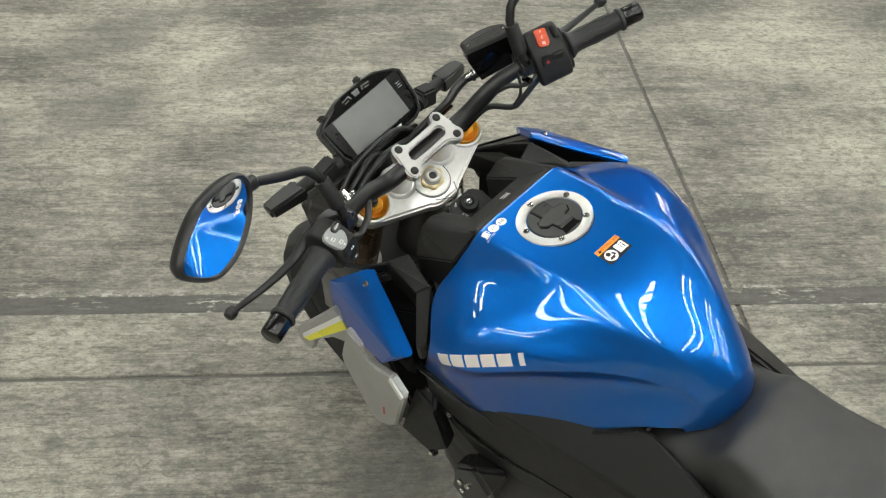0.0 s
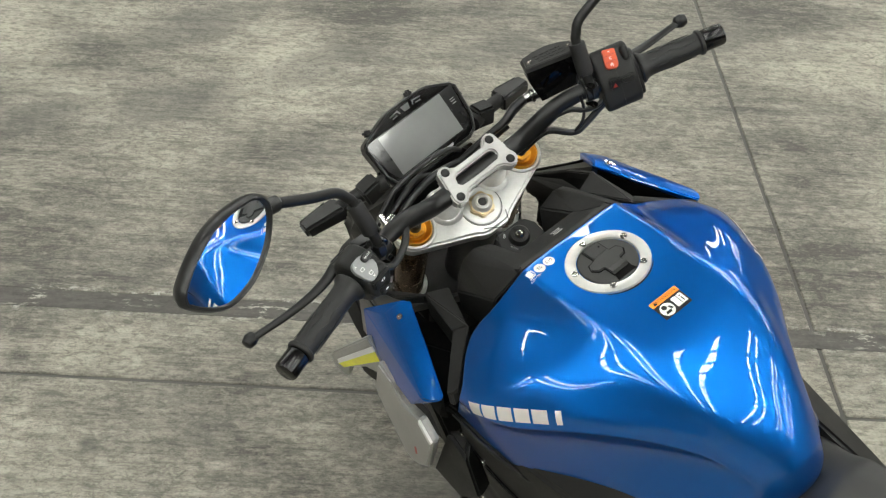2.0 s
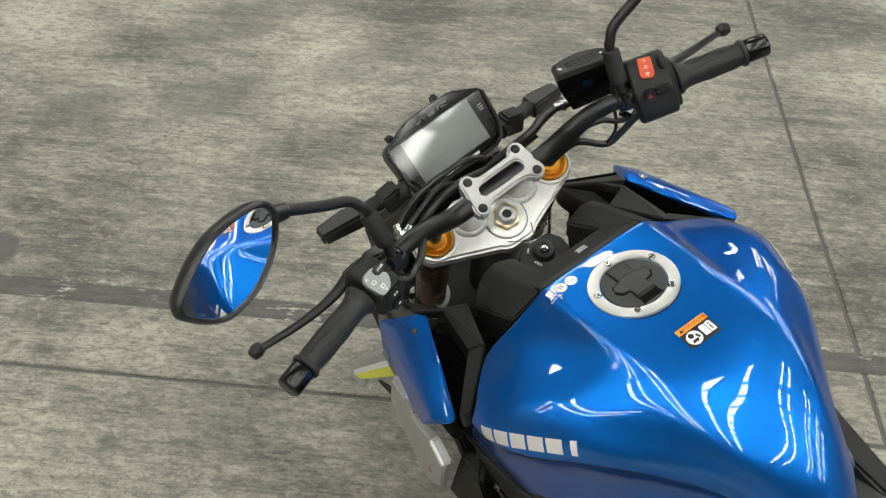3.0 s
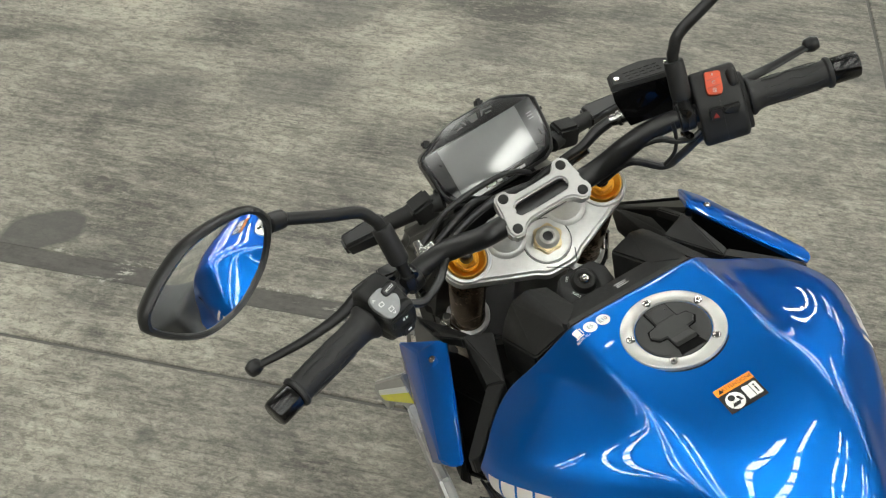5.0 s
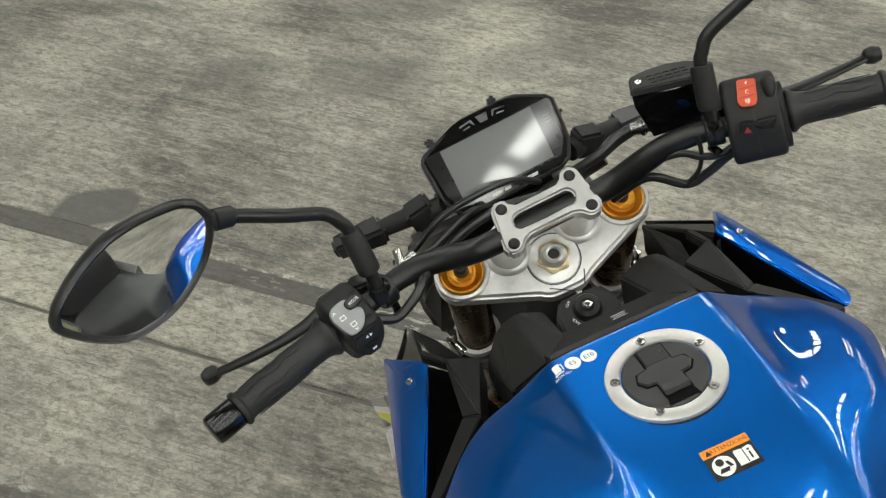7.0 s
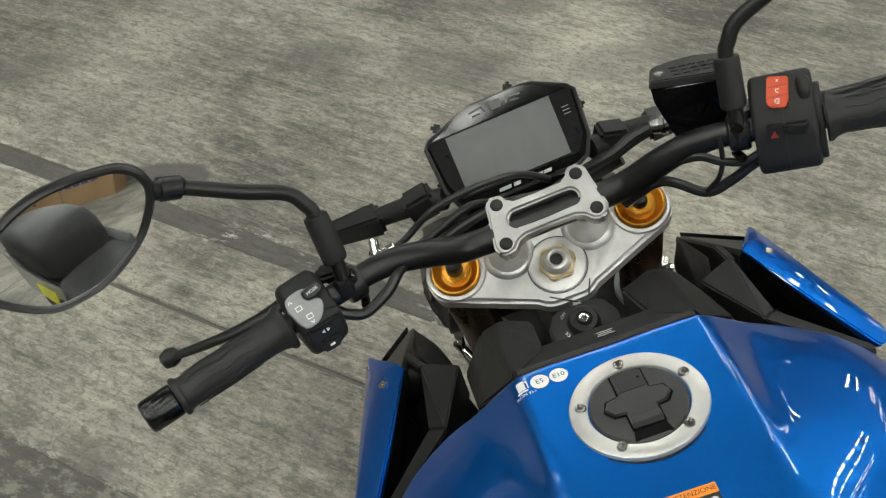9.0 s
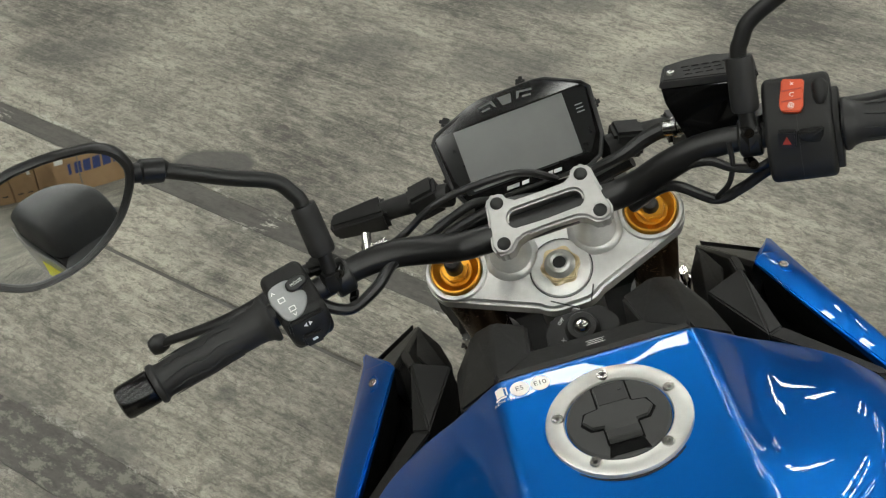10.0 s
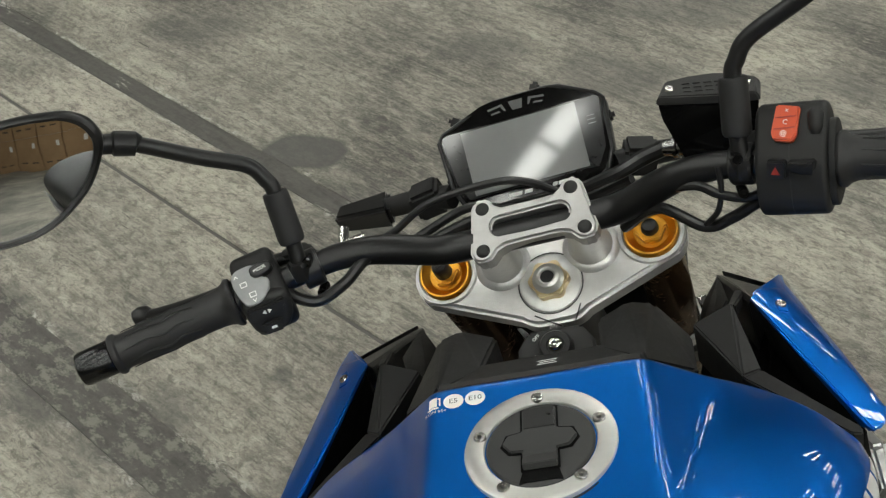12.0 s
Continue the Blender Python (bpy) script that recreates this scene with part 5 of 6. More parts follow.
MIRROR_SHAPE = [(-0.0794, 0.0134), (-0.0804, 0.0019), (-0.0632, -0.0239), (-0.0411, -0.044), (-0.0191, -0.0507), (0.0134, -0.0498), (0.0498, -0.0344), (0.0718, -0.0144), (0.0813, 0.0019), (0.0809, 0.0134), (0.0766, 0.023), (0.067, 0.0316), (0.0555, 0.0364), (0.0258, 0.044), (-0.0077, 0.0459), (-0.0431, 0.0364), (-0.0708, 0.022)]
mirror(-1)
mirror(1)

# -- dash --
DASH = Matrix.Translation((0.001, 0.410, -0.030)) @ Matrix.Rotation(radians(-4.5), 4, "Y") @ Matrix.Rotation(radians(50), 4, "X")
dash_outline = [(-0.086, 0.024), (-0.083, -0.020), (-0.074, -0.038), (-0.060, -0.044), (0.060, -0.044), (0.074, -0.038), (0.083, -0.020), (0.086, 0.024), (0.080, 0.030), (0.046, 0.0445), (0.034, 0.0462), (-0.022, 0.0462), (-0.036, 0.0435), (-0.080, 0.030)]
dash_outline = [(x * 1.05, y * 1.20 - 0.002) for x, y in dash_outline]
dash = part("dash_display", plate(dash_outline, 0.030, DASH, 0.0035, 3), PLASTIC_SMOOTH, bike, "black instrument display with a blank grey screen")
part("bezel", plate([(x * 0.955, y * 0.945) for x, y in dash_outline], 0.003, DASH @ Matrix.Translation((0, 0, 0.0015)), 0.0012), GLOSS_BLACK, dash, "gloss black bezel")
rim_line = [DASH @ Vector((x * 0.972, y * 0.965, 0.0015)) for x, y in dash_outline]
part("rim", tube(rim_line + rim_line[:2], 0.0024, 8, curved=False), PLASTIC_SMOOTH, dash)
part("glass_pane", plate([(-0.084, 0.0305), (-0.079, -0.020), (-0.070, -0.040), (0.068, -0.040), (0.079, -0.022), (0.084, 0.0305)], 0.002, DASH @ Matrix.Translation((0, 0, 0.0020)), 0.0004), PANE, dash, "dark glass over the display")
part("screen", plate(box_outline(-0.002, -0.004, 0.122, 0.067), 0.002, DASH @ Matrix.Translation((0, 0, 0.0026)), 0.0003), SCREEN, dash, "blank grey glass screen")
CROWN = DASH @ Matrix.Translation((0, 0.0315, 0.0022)) @ Matrix.Rotation(radians(7), 4, "X")
part("bezel_crown", plate([(-0.081, 0.0), (0.081, 0.0), (0.076, 0.0050), (0.036, 0.0195), (0.026, 0.0210), (-0.026, 0.0210), (-0.036, 0.0195), (-0.076, 0.0050)], 0.002, CROWN, 0.0006), GLOSS_BLACK, dash, "gloss black upper bezel with warning lamp windows")
proud = CROWN @ Matrix.Translation((0, 0, 0.0003))
part("indicator", flat([(-0.0065, 0.0165), (0.0085, 0.0165), (0.0065, 0.0070), (-0.0035, 0.0070)], proud), LAMP_WINDOW, dash)
for s in (-1, 1):
    part("indicator", joined(flat([(0.001 + s * x, y) for x, y in ((0.014, 0.0160), (0.030, 0.0140), (0.030, 0.0118), (0.0165, 0.0135), (0.0135, 0.0085), (0.0115, 0.0085))], proud), flat([(0.001 + s * x, y) for x, y in ((0.0185, 0.0100), (0.0275, 0.0090), (0.0275, 0.0072), (0.0175, 0.0080))], proud)), LAMP_WINDOW, dash)
for x, w in ((-0.022, 0.014), (-0.008, 0.008), (0.020, 0.005), (0.028, 0.009)):
    part("model_mark", flat(box_outline(x, -0.0460, w, 0.0038, 0.4), DASH @ Matrix.Translation((0, 0, 0.0020))), SILVER_PRINT, dash, "small silver bar of a mark")
part("edge_mark", joined(flat(box_outline(0.0715, 0.012, 0.008, 0.0009), DASH @ Matrix.Translation((0, 0, 0.0024))), flat(box_outline(0.0715, 0.008, 0.008, 0.0009), DASH @ Matrix.Translation((0, 0, 0.0024))), flat(box_outline(0.0715, 0.004, 0.008, 0.0009), DASH @ Matrix.Translation((0, 0, 0.0024)))), GREY_BUTTON, dash)
for x, y in ((0.022, 0.056), (-0.068, 0.044), (-0.087, -0.018), (0.088, 0.008)):
    part("mount_lug", block((0.013, 0.010, 0.018), DASH @ Matrix.Translation((x, y, -0.014)) @ Matrix.Rotation(math.atan2(y, x), 4, "Z"), 0.003), PLASTIC, dash)
part("dash_back", hull([DASH @ vec(x, y, z) for x, y, z in ((-0.07, -0.03, -0.028), (0.07, -0.03, -0.028), (-0.07, 0.03, -0.028), (0.07, 0.03, -0.028), (-0.05, -0.05, -0.075), (0.05, -0.05, -0.075), (-0.04, 0.02, -0.06), (0.04, 0.02, -0.06))], 0.005), PLASTIC, dash)

# -- turn signals --
for s in (-1, 1):
    stalk = [(s * 0.085, 0.392, -0.062), (s * 0.125, 0.408, -0.070), (s * 0.165, 0.420, -0.080)]
    signal = part("turn_signal", hull([(s * x, y, z) for x, y, z in ((0.158, 0.400, -0.066), (0.228, 0.418, -0.080), (0.160, 0.442, -0.070), (0.226, 0.446, -0.082), (0.158, 0.404, -0.098), (0.224, 0.420, -0.104), (0.160, 0.440, -0.100), (0.222, 0.444, -0.106))], 0.005, 3), PLASTIC_SMOOTH, bike, "slim smoked-black turn signal")
    part("stalk", tube(stalk, [0.013, 0.0125, 0.011], 14, 5), PLASTIC, signal)
    part("collar", block((0.034, 0.030, 0.034), Matrix.Translation((s * 0.112, 0.402, -0.066)) @ Matrix.Rotation(radians(s * 14), 4, "Y"), 0.004), PLASTIC, signal)
    part("lens", hull([(s * x, y, z) for x, y, z in ((0.172, 0.443, -0.074), (0.222, 0.447, -0.084), (0.172, 0.449, -0.086), (0.222, 0.452, -0.092), (0.172, 0.443, -0.096), (0.221, 0.446, -0.102))], 0.002), SCREEN, signal)

# -- headlight cowl below the dash --
cowl = part("headlight_cowl", hull([(x, y, z) for x0 in (-1, 1) for x, y, z in ((x0 * 0.075, 0.41, -0.10), (x0 * 0.125, 0.40, -0.17), (x0 * 0.150, 0.44, -0.24), (x0 * 0.135, 0.50, -0.19), (x0 * 0.10, 0.56, -0.22), (x0 * 0.145, 0.45, -0.34), (x0 * 0.07, 0.58, -0.34), (x0 * 0.08, 0.50, -0.42))], 0.012, 3), PLASTIC_SMOOTH, bike, "dark headlight cowl")
part("headlight_lens", hull([(x0 * x, y, z) for x0 in (-1, 1) for x, y, z in ((0.055, 0.588, -0.26), (0.055, 0.592, -0.32), (0.03, 0.585, -0.24), (0.03, 0.592, -0.34), (0.05, 0.56, -0.28))], 0.003), SCREEN, cowl)

# -- side shields: silver with a yellow flash, beside the radiator --
for s in (-1, 1):
    def on_side(bm, s=s):
        """Pieces are given for the left side; the right one is its mirror."""
        if s > 0:
            bmesh.ops.scale(bm, vec=(-1, 1, 1), verts=bm.verts)
            bmesh.ops.reverse_faces(bm, faces=bm.faces)
        return bm

    def sheet(x, y, z, ahead, proud=0.0):
        """A plane beside the bike: its x runs up, its y ahead, its z outwards."""
        n = Vector((-math.cos(ahead), math.sin(ahead), 0))
        up = Vector((0, 0, 1))
        fore = n.cross(up)
        return Matrix.Translation(Vector((x, y, z)) + n * proud) @ Matrix((up, fore, n)).transposed().to_4x4()
    UPPER = (-0.2502, 0.3322, -0.3222, -0.143)
    LOWER = (-0.2632, 0.1914, -0.3472, 0.119)
    upper = part("radiator_shield", on_side(plate([(0.116, -0.049), (-0.038, 0.086), (-0.060, 0.094), (-0.078, 0.090), (-0.090, 0.077), (-0.089, 0.064), (-0.063, 0.049), (-0.043, 0.042), (0.007, -0.016), (0.015, -0.045), (0.060, -0.072), (0.094, -0.060)], 0.010, sheet(*UPPER), 0.0025, 3)), SILVER_PAINT, bike, "silver radiator shield with a yellow flash")
    part("yellow_flash", on_side(plate([(-0.0588, 0.0617), (-0.0590, 0.0755), (0.0901, -0.059), (0.0663, -0.0635)], 0.002, sheet(*UPPER, 0.0008), 0.0002)), YELLOW, upper)
    part("white_flash", on_side(plate([(-0.0600, 0.0765), (-0.0449, 0.0739), (0.0995, -0.0567), (0.0893, -0.06)], 0.002, sheet(*UPPER, 0.0012), 0.0002)), WHITE, upper)
    lower = part("side_shield", on_side(plate([(0.134, 0.048), (0.131, 0.028), (0.132, 0.006), (0.100, -0.004), (0.100, -0.018), (0.1296, -0.0737), (0.1002, -0.1013), (-0.069, -0.030), (-0.120, 0.010), (-0.150, 0.042), (-0.160, 0.070), (-0.112, 0.092), (-0.040, 0.122), (-0.003, 0.1155), (0.080, 0.075)], 0.014, sheet(*LOWER), 0.0035, 3)), SILVER_PAINT, bike, "silver side shield with a small red mark")
    part("shield_edge", on_side(plate([(0.1290, -0.0732), (0.1006, -0.0998), (0.083, -0.090), (0.112, -0.066)], 0.004, sheet(*LOWER, 0.0012), 0.0008)), WHITE, lower)
    for k in range(2):
        part("red_mark", on_side(plate([(-0.051 - 0.016 * k, 0.0046 + 0.004 * k), (-0.036 - 0.016 * k, -0.006 + 0.004 * k), (-0.050 - 0.016 * k, -0.004 + 0.004 * k), (-0.064 - 0.016 * k, 0.006 + 0.004 * k)], 0.002, sheet(*LOWER, 0.0005), 0)), DULL_RED, lower)
    part("shield_foot", on_side(plate([(-0.029, 0.022), (0.017, -0.030), (0.030, -0.060), (-0.046, -0.018), (-0.050, 0.000), (-0.043, 0.019)], 0.02, sheet(*UPPER, -0.009), 0.003)), PLASTIC, bike, "black mount behind the radiator shield")

# -- seat, covers, frame, engine --
def seat_cage():
    rows = [(-0.228, 0.116, -0.222, -0.262), (-0.245, 0.118, -0.205, -0.270), (-0.290, 0.112, -0.190, -0.265), (-0.325, 0.102, -0.172, -0.255), (-0.352, 0.096, -0.140, -0.250), (-0.370, 0.096, -0.132, -0.250), (-0.42, 0.100, -0.150, -0.255), (-0.49, 0.120, -0.166, -0.27), (-0.56, 0.142, -0.178, -0.28), (-0.63, 0.148, -0.176, -0.275), (-0.67, 0.138, -0.15, -0.26), (-0.69, 0.12, -0.145, -0.25)]
    bm = bmesh.new()
    grid = []
    for y, w, top, low in rows:
        pts = [(0, top), (0.45 * w, top - 0.003), (0.80 * w, top - 0.014), (0.98 * w, top - 0.036), (1.02 * w, low), (0.9 * w, low - 0.03)]
        grid.append([bm.verts.new((-x, y, z)) for x, z in pts[:0:-1]] + [bm.verts.new((x, y, z)) for x, z in pts])
    for a, b in zip(grid, grid[1:]):
        for k in range(len(a) - 1):
            bm.faces.new((a[k], b[k], b[k + 1], a[k + 1]))
    bm.faces.new(grid[0])
    bm.faces.new(grid[-1])
    bmesh.ops.recalc_face_normals(bm, faces=bm.faces)
    return bm


seat = subdivided(part("rider_seat", seat_cage(), SEAT, bike, "black vinyl rider seat", 180), 2)
for s in (-1, 1):
    cover = part("frame_cover", hull([(s * x, y, z) for x, y, z in ((0.224, 0.098, -0.226), (0.217, 0.032, -0.262), (0.203, -0.020, -0.284), (0.182, -0.080, -0.284), (0.156, -0.146, -0.254), (0.124, -0.222, -0.212), (0.100, -0.255, -0.190), (0.112, -0.27, -0.215), (0.118, -0.36, -0.262), (0.128, -0.52, -0.30), (0.150, -0.42, -0.38), (0.184, -0.16, -0.420), (0.200, -0.05, -0.440), (0.208, 0.03, -0.430), (0.214, 0.115, -0.345), (0.216, 0.03, -0.345), (0.203, -0.06, -0.370), (0.10, 0.09, -0.30), (0.08, -0.25, -0.36), (0.08, -0.48, -0.36))], 0.006, 3), PLASTIC, bike, "matt black frame cover below the tank")
    part("frame_spar", tube([(s * 0.216, 0.097, -0.325), (s * 0.219, 0.058, -0.332), (s * 0.218, 0.021, -0.346), (s * 0.212, -0.020, -0.362), (s * 0.203, -0.063, -0.372), (s * 0.187, -0.16, -0.372), (s * 0.160, -0.40, -0.40)], [0.002, 0.0028, 0.0028, 0.0028, 0.0028, 0.003, 0.003], 10, 6), GLOSS_BLACK, bike, "black frame spar with a polished edge")
    for y, z in ((0.062, -0.332), (0.105, -0.300)):
        part("cover_bolt", lathe([(0, 0.004), (0.002, 0.004), (0.0024, 0.006), (0.0052, 0.006), (0.006, 0.004), (0.006, -0.006)], frame_of((s * 0.217, y, z), (s, 0, 0.25)), 18), STEEL, cover)
    edge = [(0.226, 0.100, -0.232), (0.222, 0.032, -0.246), (0.210, -0.012, -0.270), (0.193, -0.058, -0.284), (0.168, -0.118, -0.258), (0.142, -0.183, -0.219), (0.115, -0.238, -0.188)]
    part("cover_edge", tube([(s * x, y, z) for x, y, z in edge], [0.002, 0.0035, 0.004, 0.004, 0.0035, 0.003, 0.002], 10, 6), PLASTIC_SMOOTH, cover)
    bracket = part("shield_bracket", hull([(s * x, y, z) for x, y, z in ((0.235, 0.120, -0.289), (0.248, 0.185, -0.466), (0.250, 0.107, -0.468), (0.246, 0.050, -0.399), (0.240, 0.070, -0.315), (0.205, 0.10, -0.30), (0.205, 0.08, -0.44))], 0.006), PLASTIC, bike, "black bracket under the side shield")
    part("bracket_bolt", lathe([(0, 0.004), (0.0025, 0.004), (0.003, 0.0065), (0.0065, 0.0065), (0.0075, 0.004), (0.0075, -0.008)], frame_of((s * 0.249, 0.100, -0.462), (s, 0, 0.4)), 18), STEEL, bracket)

engine = part("engine", hull([(x0 * x, y, z) for x0 in (-1, 1) for x, y, z in ((0.19, 0.16, -0.52), (0.21, -0.02, -0.55), (0.17, -0.20, -0.60), (0.16, 0.22, -0.70), (0.20, 0.05, -0.85), (0.17, -0.20, -0.85), (0.15, 0.15, -0.42), (0.15, -0.15, -0.42))], 0.02, 3), DARK_GREY, bike, "dark grey four-cylinder engine block")
for s in (-1, 1):
    case = part("side_case", hull([(s * x, y, z) for x, y, z in ((0.250, 0.043, -0.436), (0.252, 0.066, -0.520), (0.248, 0.020, -0.600), (0.246, -0.004, -0.395), (0.246, -0.04, -0.46), (0.20, 0.04, -0.44), (0.20, 0.03, -0.60), (0.20, -0.05, -0.42))], 0.008, 3), PLASTIC_SMOOTH, engine)
    for y, z in ((0.030, -0.475), (0.012, -0.468), (0.030, -0.505)):
        part("case_screw", lathe([(0, 0.003), (0.0025, 0.003), (0.003, 0.005), (0.0050, 0.005), (0.0056, 0.0), (0.0056, -0.01)], frame_of((s * 0.2505, y, z), (s, 0, 0.3)), 14), STEEL, case)
part("clutch_cover", lathe([(0, 0.030), (0.050, 0.028), (0.066, 0.018), (0.072, 0.0), (0.075, -0.03), (0, -0.03)], frame_of((-0.205, 0.0, -0.66), (-1, 0, 0.1)), 32), PLASTIC_SMOOTH, engine)
for k in range(6):
    a = math.radians(60 * k + 20)
    part("cover_screw", lathe([(0, 0.003), (0.0025, 0.003), (0.003, 0.005), (0.0055, 0.005), (0.006, 0.0), (0.006, -0.01)], frame_of((-0.222, 0.066 * math.cos(a), -0.66 + 0.066 * math.sin(a)), (-1, 0, 0.1)), 14), STEEL, engine)
part("radiator", block((0.34, 0.035, 0.24), Matrix.Translation((0, 0.30, -0.52)) @ Matrix.Rotation(radians(-14), 4, "X"), 0.006), PLASTIC, bike, "black radiator")
part("gear_pedal", joined(tube([(-0.17, -0.28, -0.78), (-0.20, -0.18, -0.76), (-0.21, -0.12, -0.75)], 0.007, 10, 4), tube([(-0.20, -0.12, -0.75), (-0.245, -0.12, -0.748)], 0.010, 12, curved=False)), DARK_GREY, bike)
for s in (-1, 1):
    part("foot_peg", tube([(s * 0.16, -0.36, -0.70), (s * 0.255, -0.37, -0.70)], 0.012, 12, curved=False), DARK_GREY, bike)
    part("swingarm", hull([(s * x, y, z) for x, y, z in ((0.10, -0.36, -0.66), (0.14, -0.36, -0.66), (0.10, -0.36, -0.76), (0.14, -0.36, -0.76), (0.12, -0.88, -0.77), (0.145, -0.88, -0.77), (0.12, -0.88, -0.82), (0.145, -0.88, -0.82))], 0.008), DARK_GREY, bike)
part("side_stand", tube([(-0.13, -0.20, -0.83), (-0.21, -0.17, -0.93), (-0.268, -0.15, -1.0285)], [0.012, 0.011, 0.013], 12, 4), DARK_GREY, bike, "black side stand")


def wheel(y, r, w, name):
    m = Matrix.Translation((0, y, -LIFT + r)) @ Matrix.Rotation(radians(90), 4, "Y")
    half_w = w / 2
    tyre = part(name, lathe([(r * 0.70, -half_w * 0.75), (r * 0.80, -half_w), (r * 0.92, -half_w * 0.86), (r * 0.985, -half_w * 0.4), (r, 0), (r * 0.985, half_w * 0.4), (r * 0.92, half_w * 0.86), (r * 0.80, half_w), (r * 0.70, half_w * 0.75), (r * 0.70, -half_w * 0.75)], m, 64), TYRE, bike, "black road tyre")
    part("rim", lathe([(r * 0.71, -half_w * 0.72), (r * 0.66, -half_w * 0.6), (r * 0.66, half_w * 0.6), (r * 0.71, half_w * 0.72)], m, 64), DARK_GREY, tyre)
    for k in range(6):
        a = 2 * math.pi * k / 6
        part("spoke", tube([m @ vec(0.03 * math.cos(a), 0.03 * math.sin(a), 0), m @ vec(r * 0.67 * math.cos(a), r * 0.67 * math.sin(a), 0)], [0.016, 0.011], 10, curved=False), DARK_GREY, tyre)
    part("hub", lathe([(0, -0.06), (0.03, -0.06), (0.035, -0.02), (0.035, 0.02), (0.03, 0.06), (0, 0.06)], m, 24), DARK_GREY, tyre)


wheel(0.61, 0.300, 0.120, "front_wheel")
wheel(-0.87, 0.315, 0.190, "rear_wheel")
part("front_mudguard", hull([(x0 * x, y, z) for x0 in (-1, 1) for x, y, z in ((0.065, 0.45, -0.50), (0.03, 0.47, -0.47), (0.065, 0.60, -0.49), (0.03, 0.62, -0.46), (0.06, 0.42, -0.60))], 0.01), PLASTIC, bike)

# -- tail: pillion seat, tail unit with its silver and yellow panel --
def pillion_cage():
    rows = [(-0.665, 0.085, -0.080, -0.16), (-0.685, 0.115, -0.020, -0.15), (-0.76, 0.120, 0.005, -0.12), (-0.87, 0.105, 0.015, -0.09), (-0.96, 0.080, 0.005, -0.08), (-0.98, 0.055, -0.030, -0.08)]
    bm = bmesh.new()
    grid = []
    for y, w, top, low in rows:
        pts = [(0, top), (0.55 * w, top - 0.004), (0.9 * w, top - 0.022), (1.0 * w, (top + low) / 2), (0.95 * w, low)]
        grid.append([bm.verts.new((-x, y, z)) for x, z in pts[:0:-1]] + [bm.verts.new((x, y, z)) for x, z in pts])
    for a, b in zip(grid, grid[1:]):
        for k in range(len(a) - 1):
            bm.faces.new((a[k], b[k], b[k + 1], a[k + 1]))
    bm.faces.new(grid[0])
    bm.faces.new(grid[-1])
    bmesh.ops.recalc_face_normals(bm, faces=bm.faces)
    return bm


pillion = subdivided(part("pillion_seat", pillion_cage(), SEAT, bike, "black vinyl pillion seat", 180), 2)
tail = part("tail_unit", hull([(x0 * x, y, z) for x0 in (-1, 1) for x, y, z in ((0.12, -0.50, -0.27), (0.115, -0.70, -0.15), (0.105, -0.85, -0.10), (0.06, -1.03, -0.07), (0.05, -1.04, -0.11), (0.11, -0.80, -0.26), (0.10, -0.50, -0.36))], 0.008), PLASTIC, bike, "black tail unit")
for s in (-1, 1):
    panel = part("tail_panel", hull([(s * x, y, z) for x, y, z in ((0.130, -0.62, -0.165), (0.126, -0.80, -0.095), (0.085, -0.98, -0.060), (0.080, -1.00, -0.095), (0.124, -0.82, -0.180), (0.132, -0.63, -0.230), (0.110, -0.64, -0.19), (0.105, -0.82, -0.14))], 0.004), SILVER_PAINT, bike, "silver tail panel with a yellow flash")
    part("yellow_flash", hull([(s * x, y, z) for x, y, z in ((0.1335, -0.655, -0.170), (0.1325, -0.74, -0.142), (0.1315, -0.75, -0.192), (0.1340, -0.665, -0.218), (0.12, -0.67, -0.19), (0.12, -0.73, -0.18))], 0.0005), YELLOW, panel)
    part("pillion_peg", joined(tube([(s * 0.12, -0.70, -0.50), (s * 0.15, -0.72, -0.50), (s * 0.23, -0.74, -0.49)], 0.011, 12, 3), tube([(s * 0.09, -0.60, -0.36), (s * 0.12, -0.70, -0.51)], 0.012, 10, curved=False)), DARK_GREY, bike)

# -- cables and hoses --
def cable(name, pts, r, mat=PLASTIC_SMOOTH, label="black cable"):
    return part(name, tube(pts, r, 10, 8), mat, bike, label)


cable("throttle_cable", [(0.208, 0.213, 0.006), (0.196, 0.218, -0.004), (0.176, 0.223, -0.019), (0.153, 0.228, -0.027), (0.118, 0.250, -0.015), (0.085, 0.275, -0.05)], 0.0052)
cable("switch_cable", [(0.205, 0.216, 0.010), (0.190, 0.219, 0.003), (0.168, 0.222, 0.010), (0.150, 0.232, 0.016), (0.120, 0.255, 0.00)], 0.0042)
cable("switch_cable", [(0.170, 0.228, 0.034), (0.170, 0.222, 0.015), (0.165, 0.220, -0.006), (0.154, 0.226, -0.024)], 0.0026)
cable("clutch_cable", [(-0.222, 0.215, 0.000), (-0.208, 0.210, -0.009), (-0.193, 0.212, -0.015), (-0.168, 0.222, -0.008), (-0.150, 0.240, -0.002), (-0.132, 0.265, -0.014), (-0.10, 0.29, -0.04)], 0.0055)
cable("clutch_hose", [(-0.172, 0.268, 0.004), (-0.160, 0.300, -0.030), (-0.140, 0.325, -0.042), (-0.096, 0.332, -0.020), (-0.031, 0.333, -0.012), (0.0, 0.335, -0.020), (0.025, 0.345, -0.045)], 0.0040)
cable("brake_hose", [(0.134, 0.312, 0.003), (0.114, 0.316, -0.006), (0.090, 0.312, -0.014), (0.060, 0.322, -0.030), (0.02, 0.335, -0.055), (-0.02, 0.345, -0.085)], [0.0075, 0.0080, 0.0068, 0.0060, 0.0055, 0.0055])
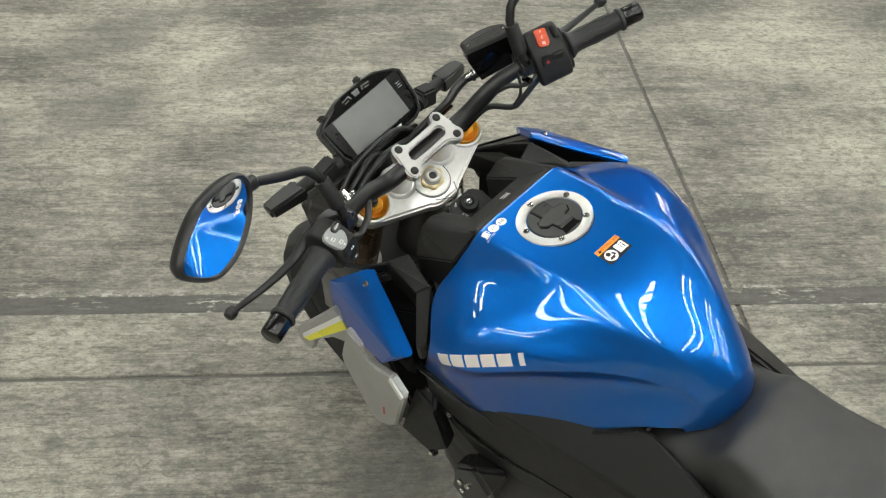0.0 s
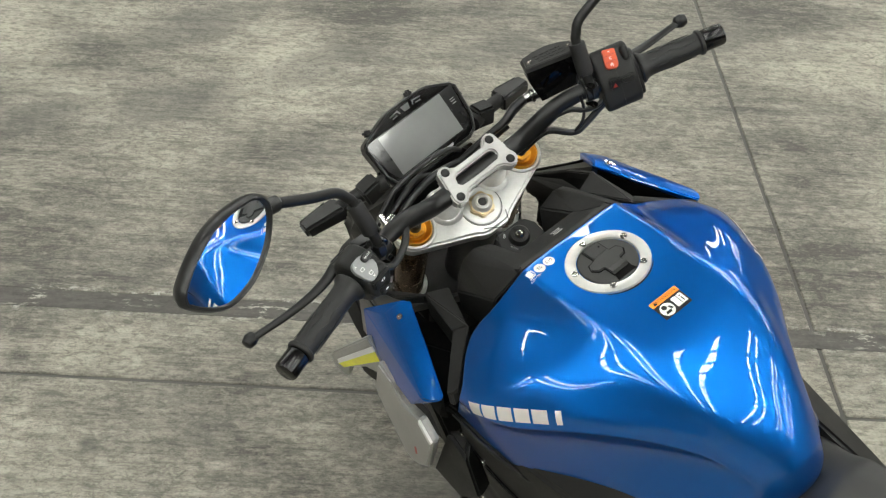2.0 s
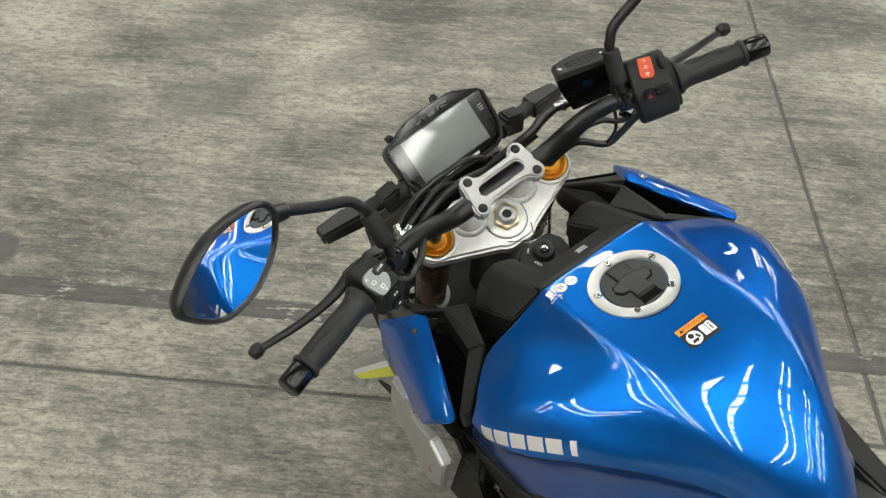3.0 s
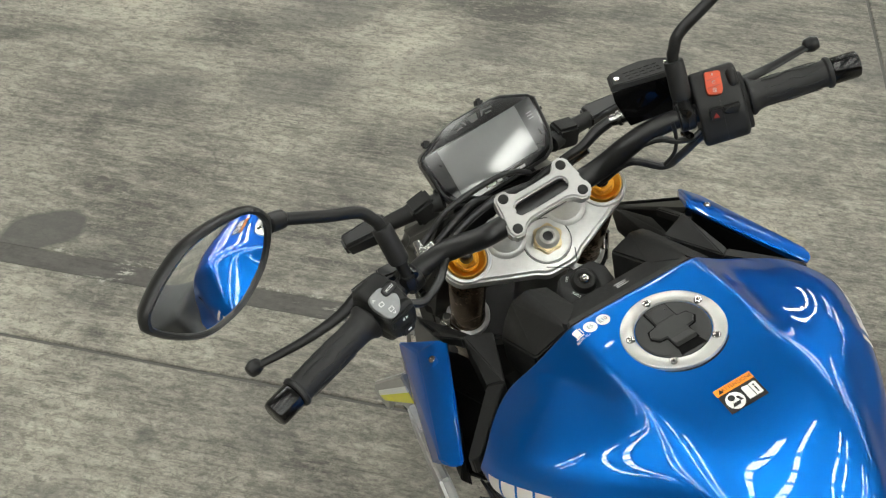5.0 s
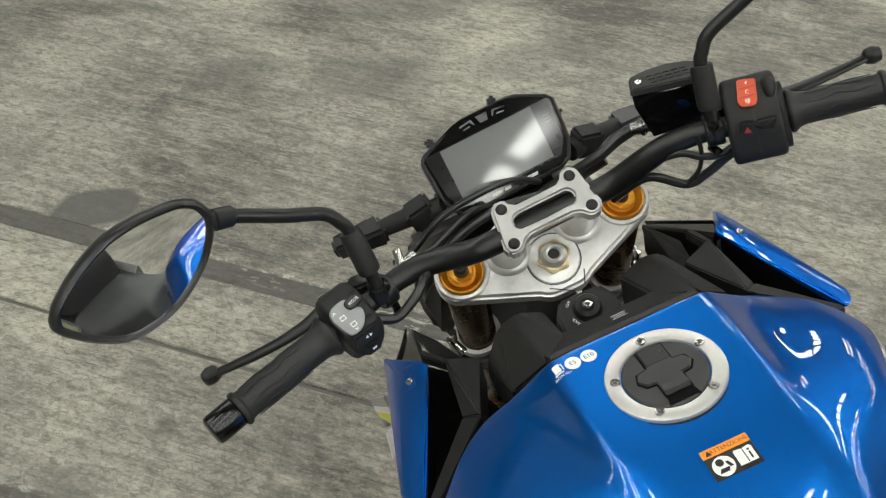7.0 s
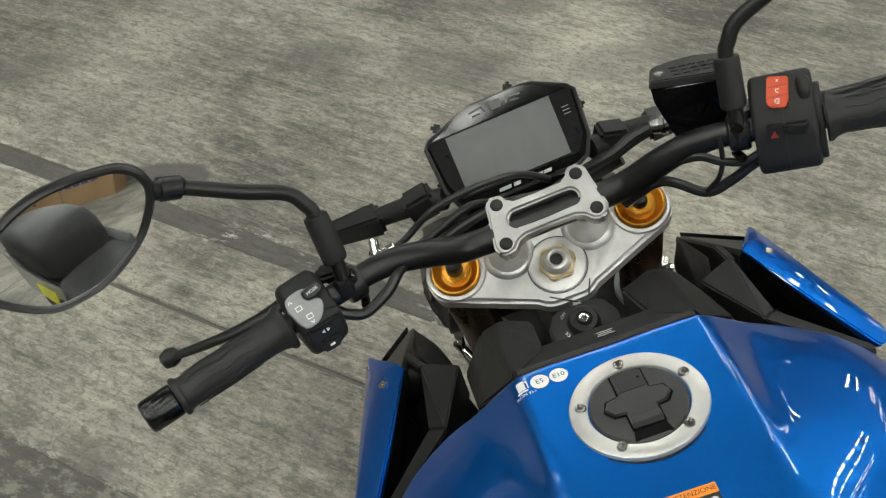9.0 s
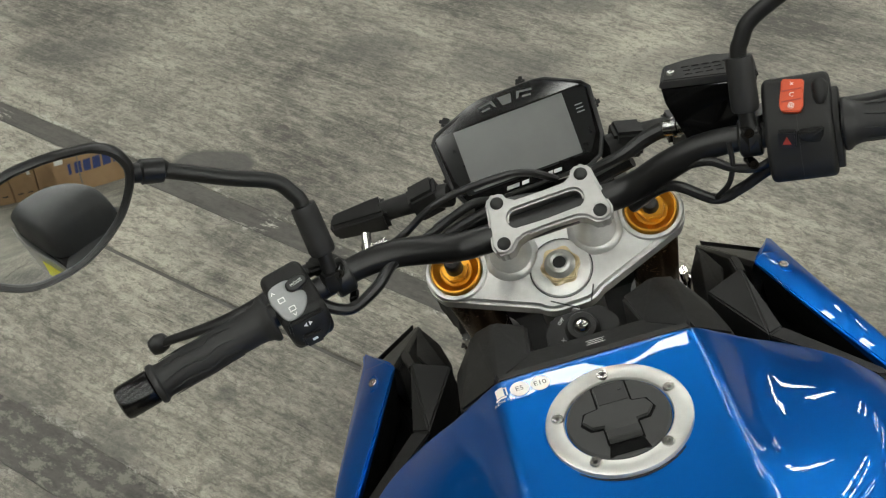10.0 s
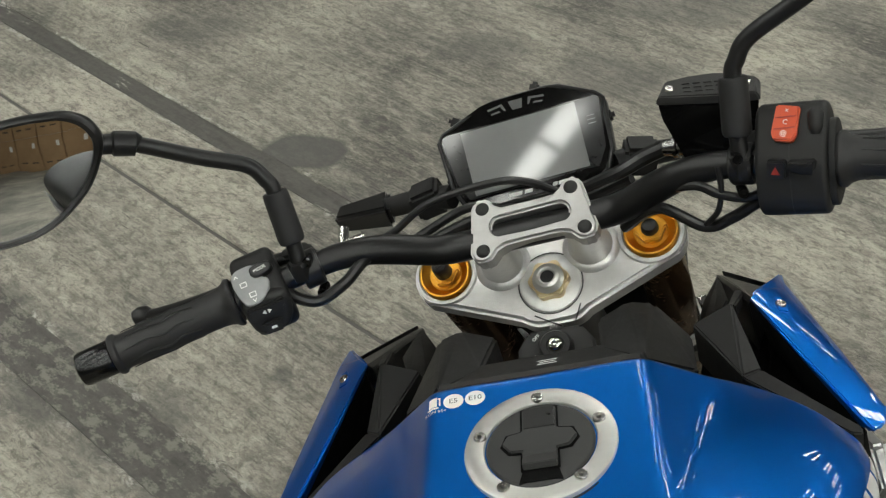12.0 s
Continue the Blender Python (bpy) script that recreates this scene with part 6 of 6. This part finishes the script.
cable("wiring_harness", [(0.10, 0.318, -0.030), (0.04, 0.335, -0.058), (-0.03, 0.338, -0.052), (-0.09, 0.330, -0.060), (-0.13, 0.315, -0.074)], 0.0058)
cable("wiring_harness", [(-0.02, 0.352, -0.07), (-0.06, 0.345, -0.045), (-0.11, 0.333, -0.056), (-0.15, 0.322, -0.068)], 0.0048)
part("clutch_adjuster", joined(tube([BAR @ Vector((-0.170, -0.022, 0.046)), BAR @ Vector((-0.148, -0.014, 0.044))], 0.0055, 14, curved=False), tube([BAR @ Vector((-0.166, -0.026, 0.050)), BAR @ Vector((-0.164, -0.010, 0.058))], 0.005, 10, curved=False)), STEEL, handlebar, "bright steel clutch adjuster")

# ---- stacked cartons by the far wall ----
FACING = Matrix(((-U).cross(Vector((0, 0, 1))), -U, Vector((0, 0, 1)))).transposed().to_4x4()   # fronts turned to the motorcycle


def carton(w, d, h, m, mark=False, label="large plain brown cardboard carton"):
    box = thing("carton", m, label, "box", "cartons by the wall")
    part("body", block((w, d, h), Matrix.Translation((0, 0, h / 2)), 0.01), BOX, box, lift=0)
    part("closing_tape", block((w * 0.98, 0.07, 0.002), Matrix.Translation((0, 0, h + 0.001)), 0), WHITE, box, lift=0)
    if mark:
        for k in range(6):
            part("mark_block", block((0.185 if k < 5 else 0.08, 0.003, 0.27), Matrix.Translation((-(k - 2.5) * 0.235, d / 2 + 0.0015, 0.60)), 0), BLUE_PRINT, box, "plain dark blue block of the maker's mark", lift=0)
        part("paper_label", block((0.24, 0.003, 0.26), Matrix.Translation((-w / 2 + 0.20, d / 2 + 0.0015, 0.90)), 0), WHITE, box, "white paper label", lift=0)
        part("strap", block((0.03, 0.003, h), Matrix.Translation((-0.35, d / 2 + 0.0032, h / 2)), 0), WALL, box, "pale plastic strap", lift=0)
    else:
        part("paper_label", block((0.10, 0.002, 0.16), Matrix.Translation((w * 0.30, d / 2 + 0.001, h * 0.74)), 0), WHITE, box, "white paper label", lift=0)
        for x in (-w * 0.22, w * 0.20):
            part("print_bar", block((w * 0.24, 0.002, 0.035), Matrix.Translation((x, d / 2 + 0.001, h * 0.22)), 0), BLACK_PRINT, box, lift=0)
    return box


def place(u, v, z=0.0):
    return HALL @ Matrix.Translation((u, v, z)) @ HALL.inverted().to_3x3().to_4x4() @ FACING


carton(2.1, 1.0, 1.9, place(11.7, -4.75), True, "big cardboard carton with dark blue marking and a strap")
first = carton(0.78, 0.7, 1.05, place(12.4, -6.35))
for v in (-6.35, -7.17, -7.99, -8.81, -9.63, -10.45):
    for z in (0.0, 1.06):
        if (v, z) != (-6.35, 0.0):
            copy_thing(first, place(12.4, v, z))
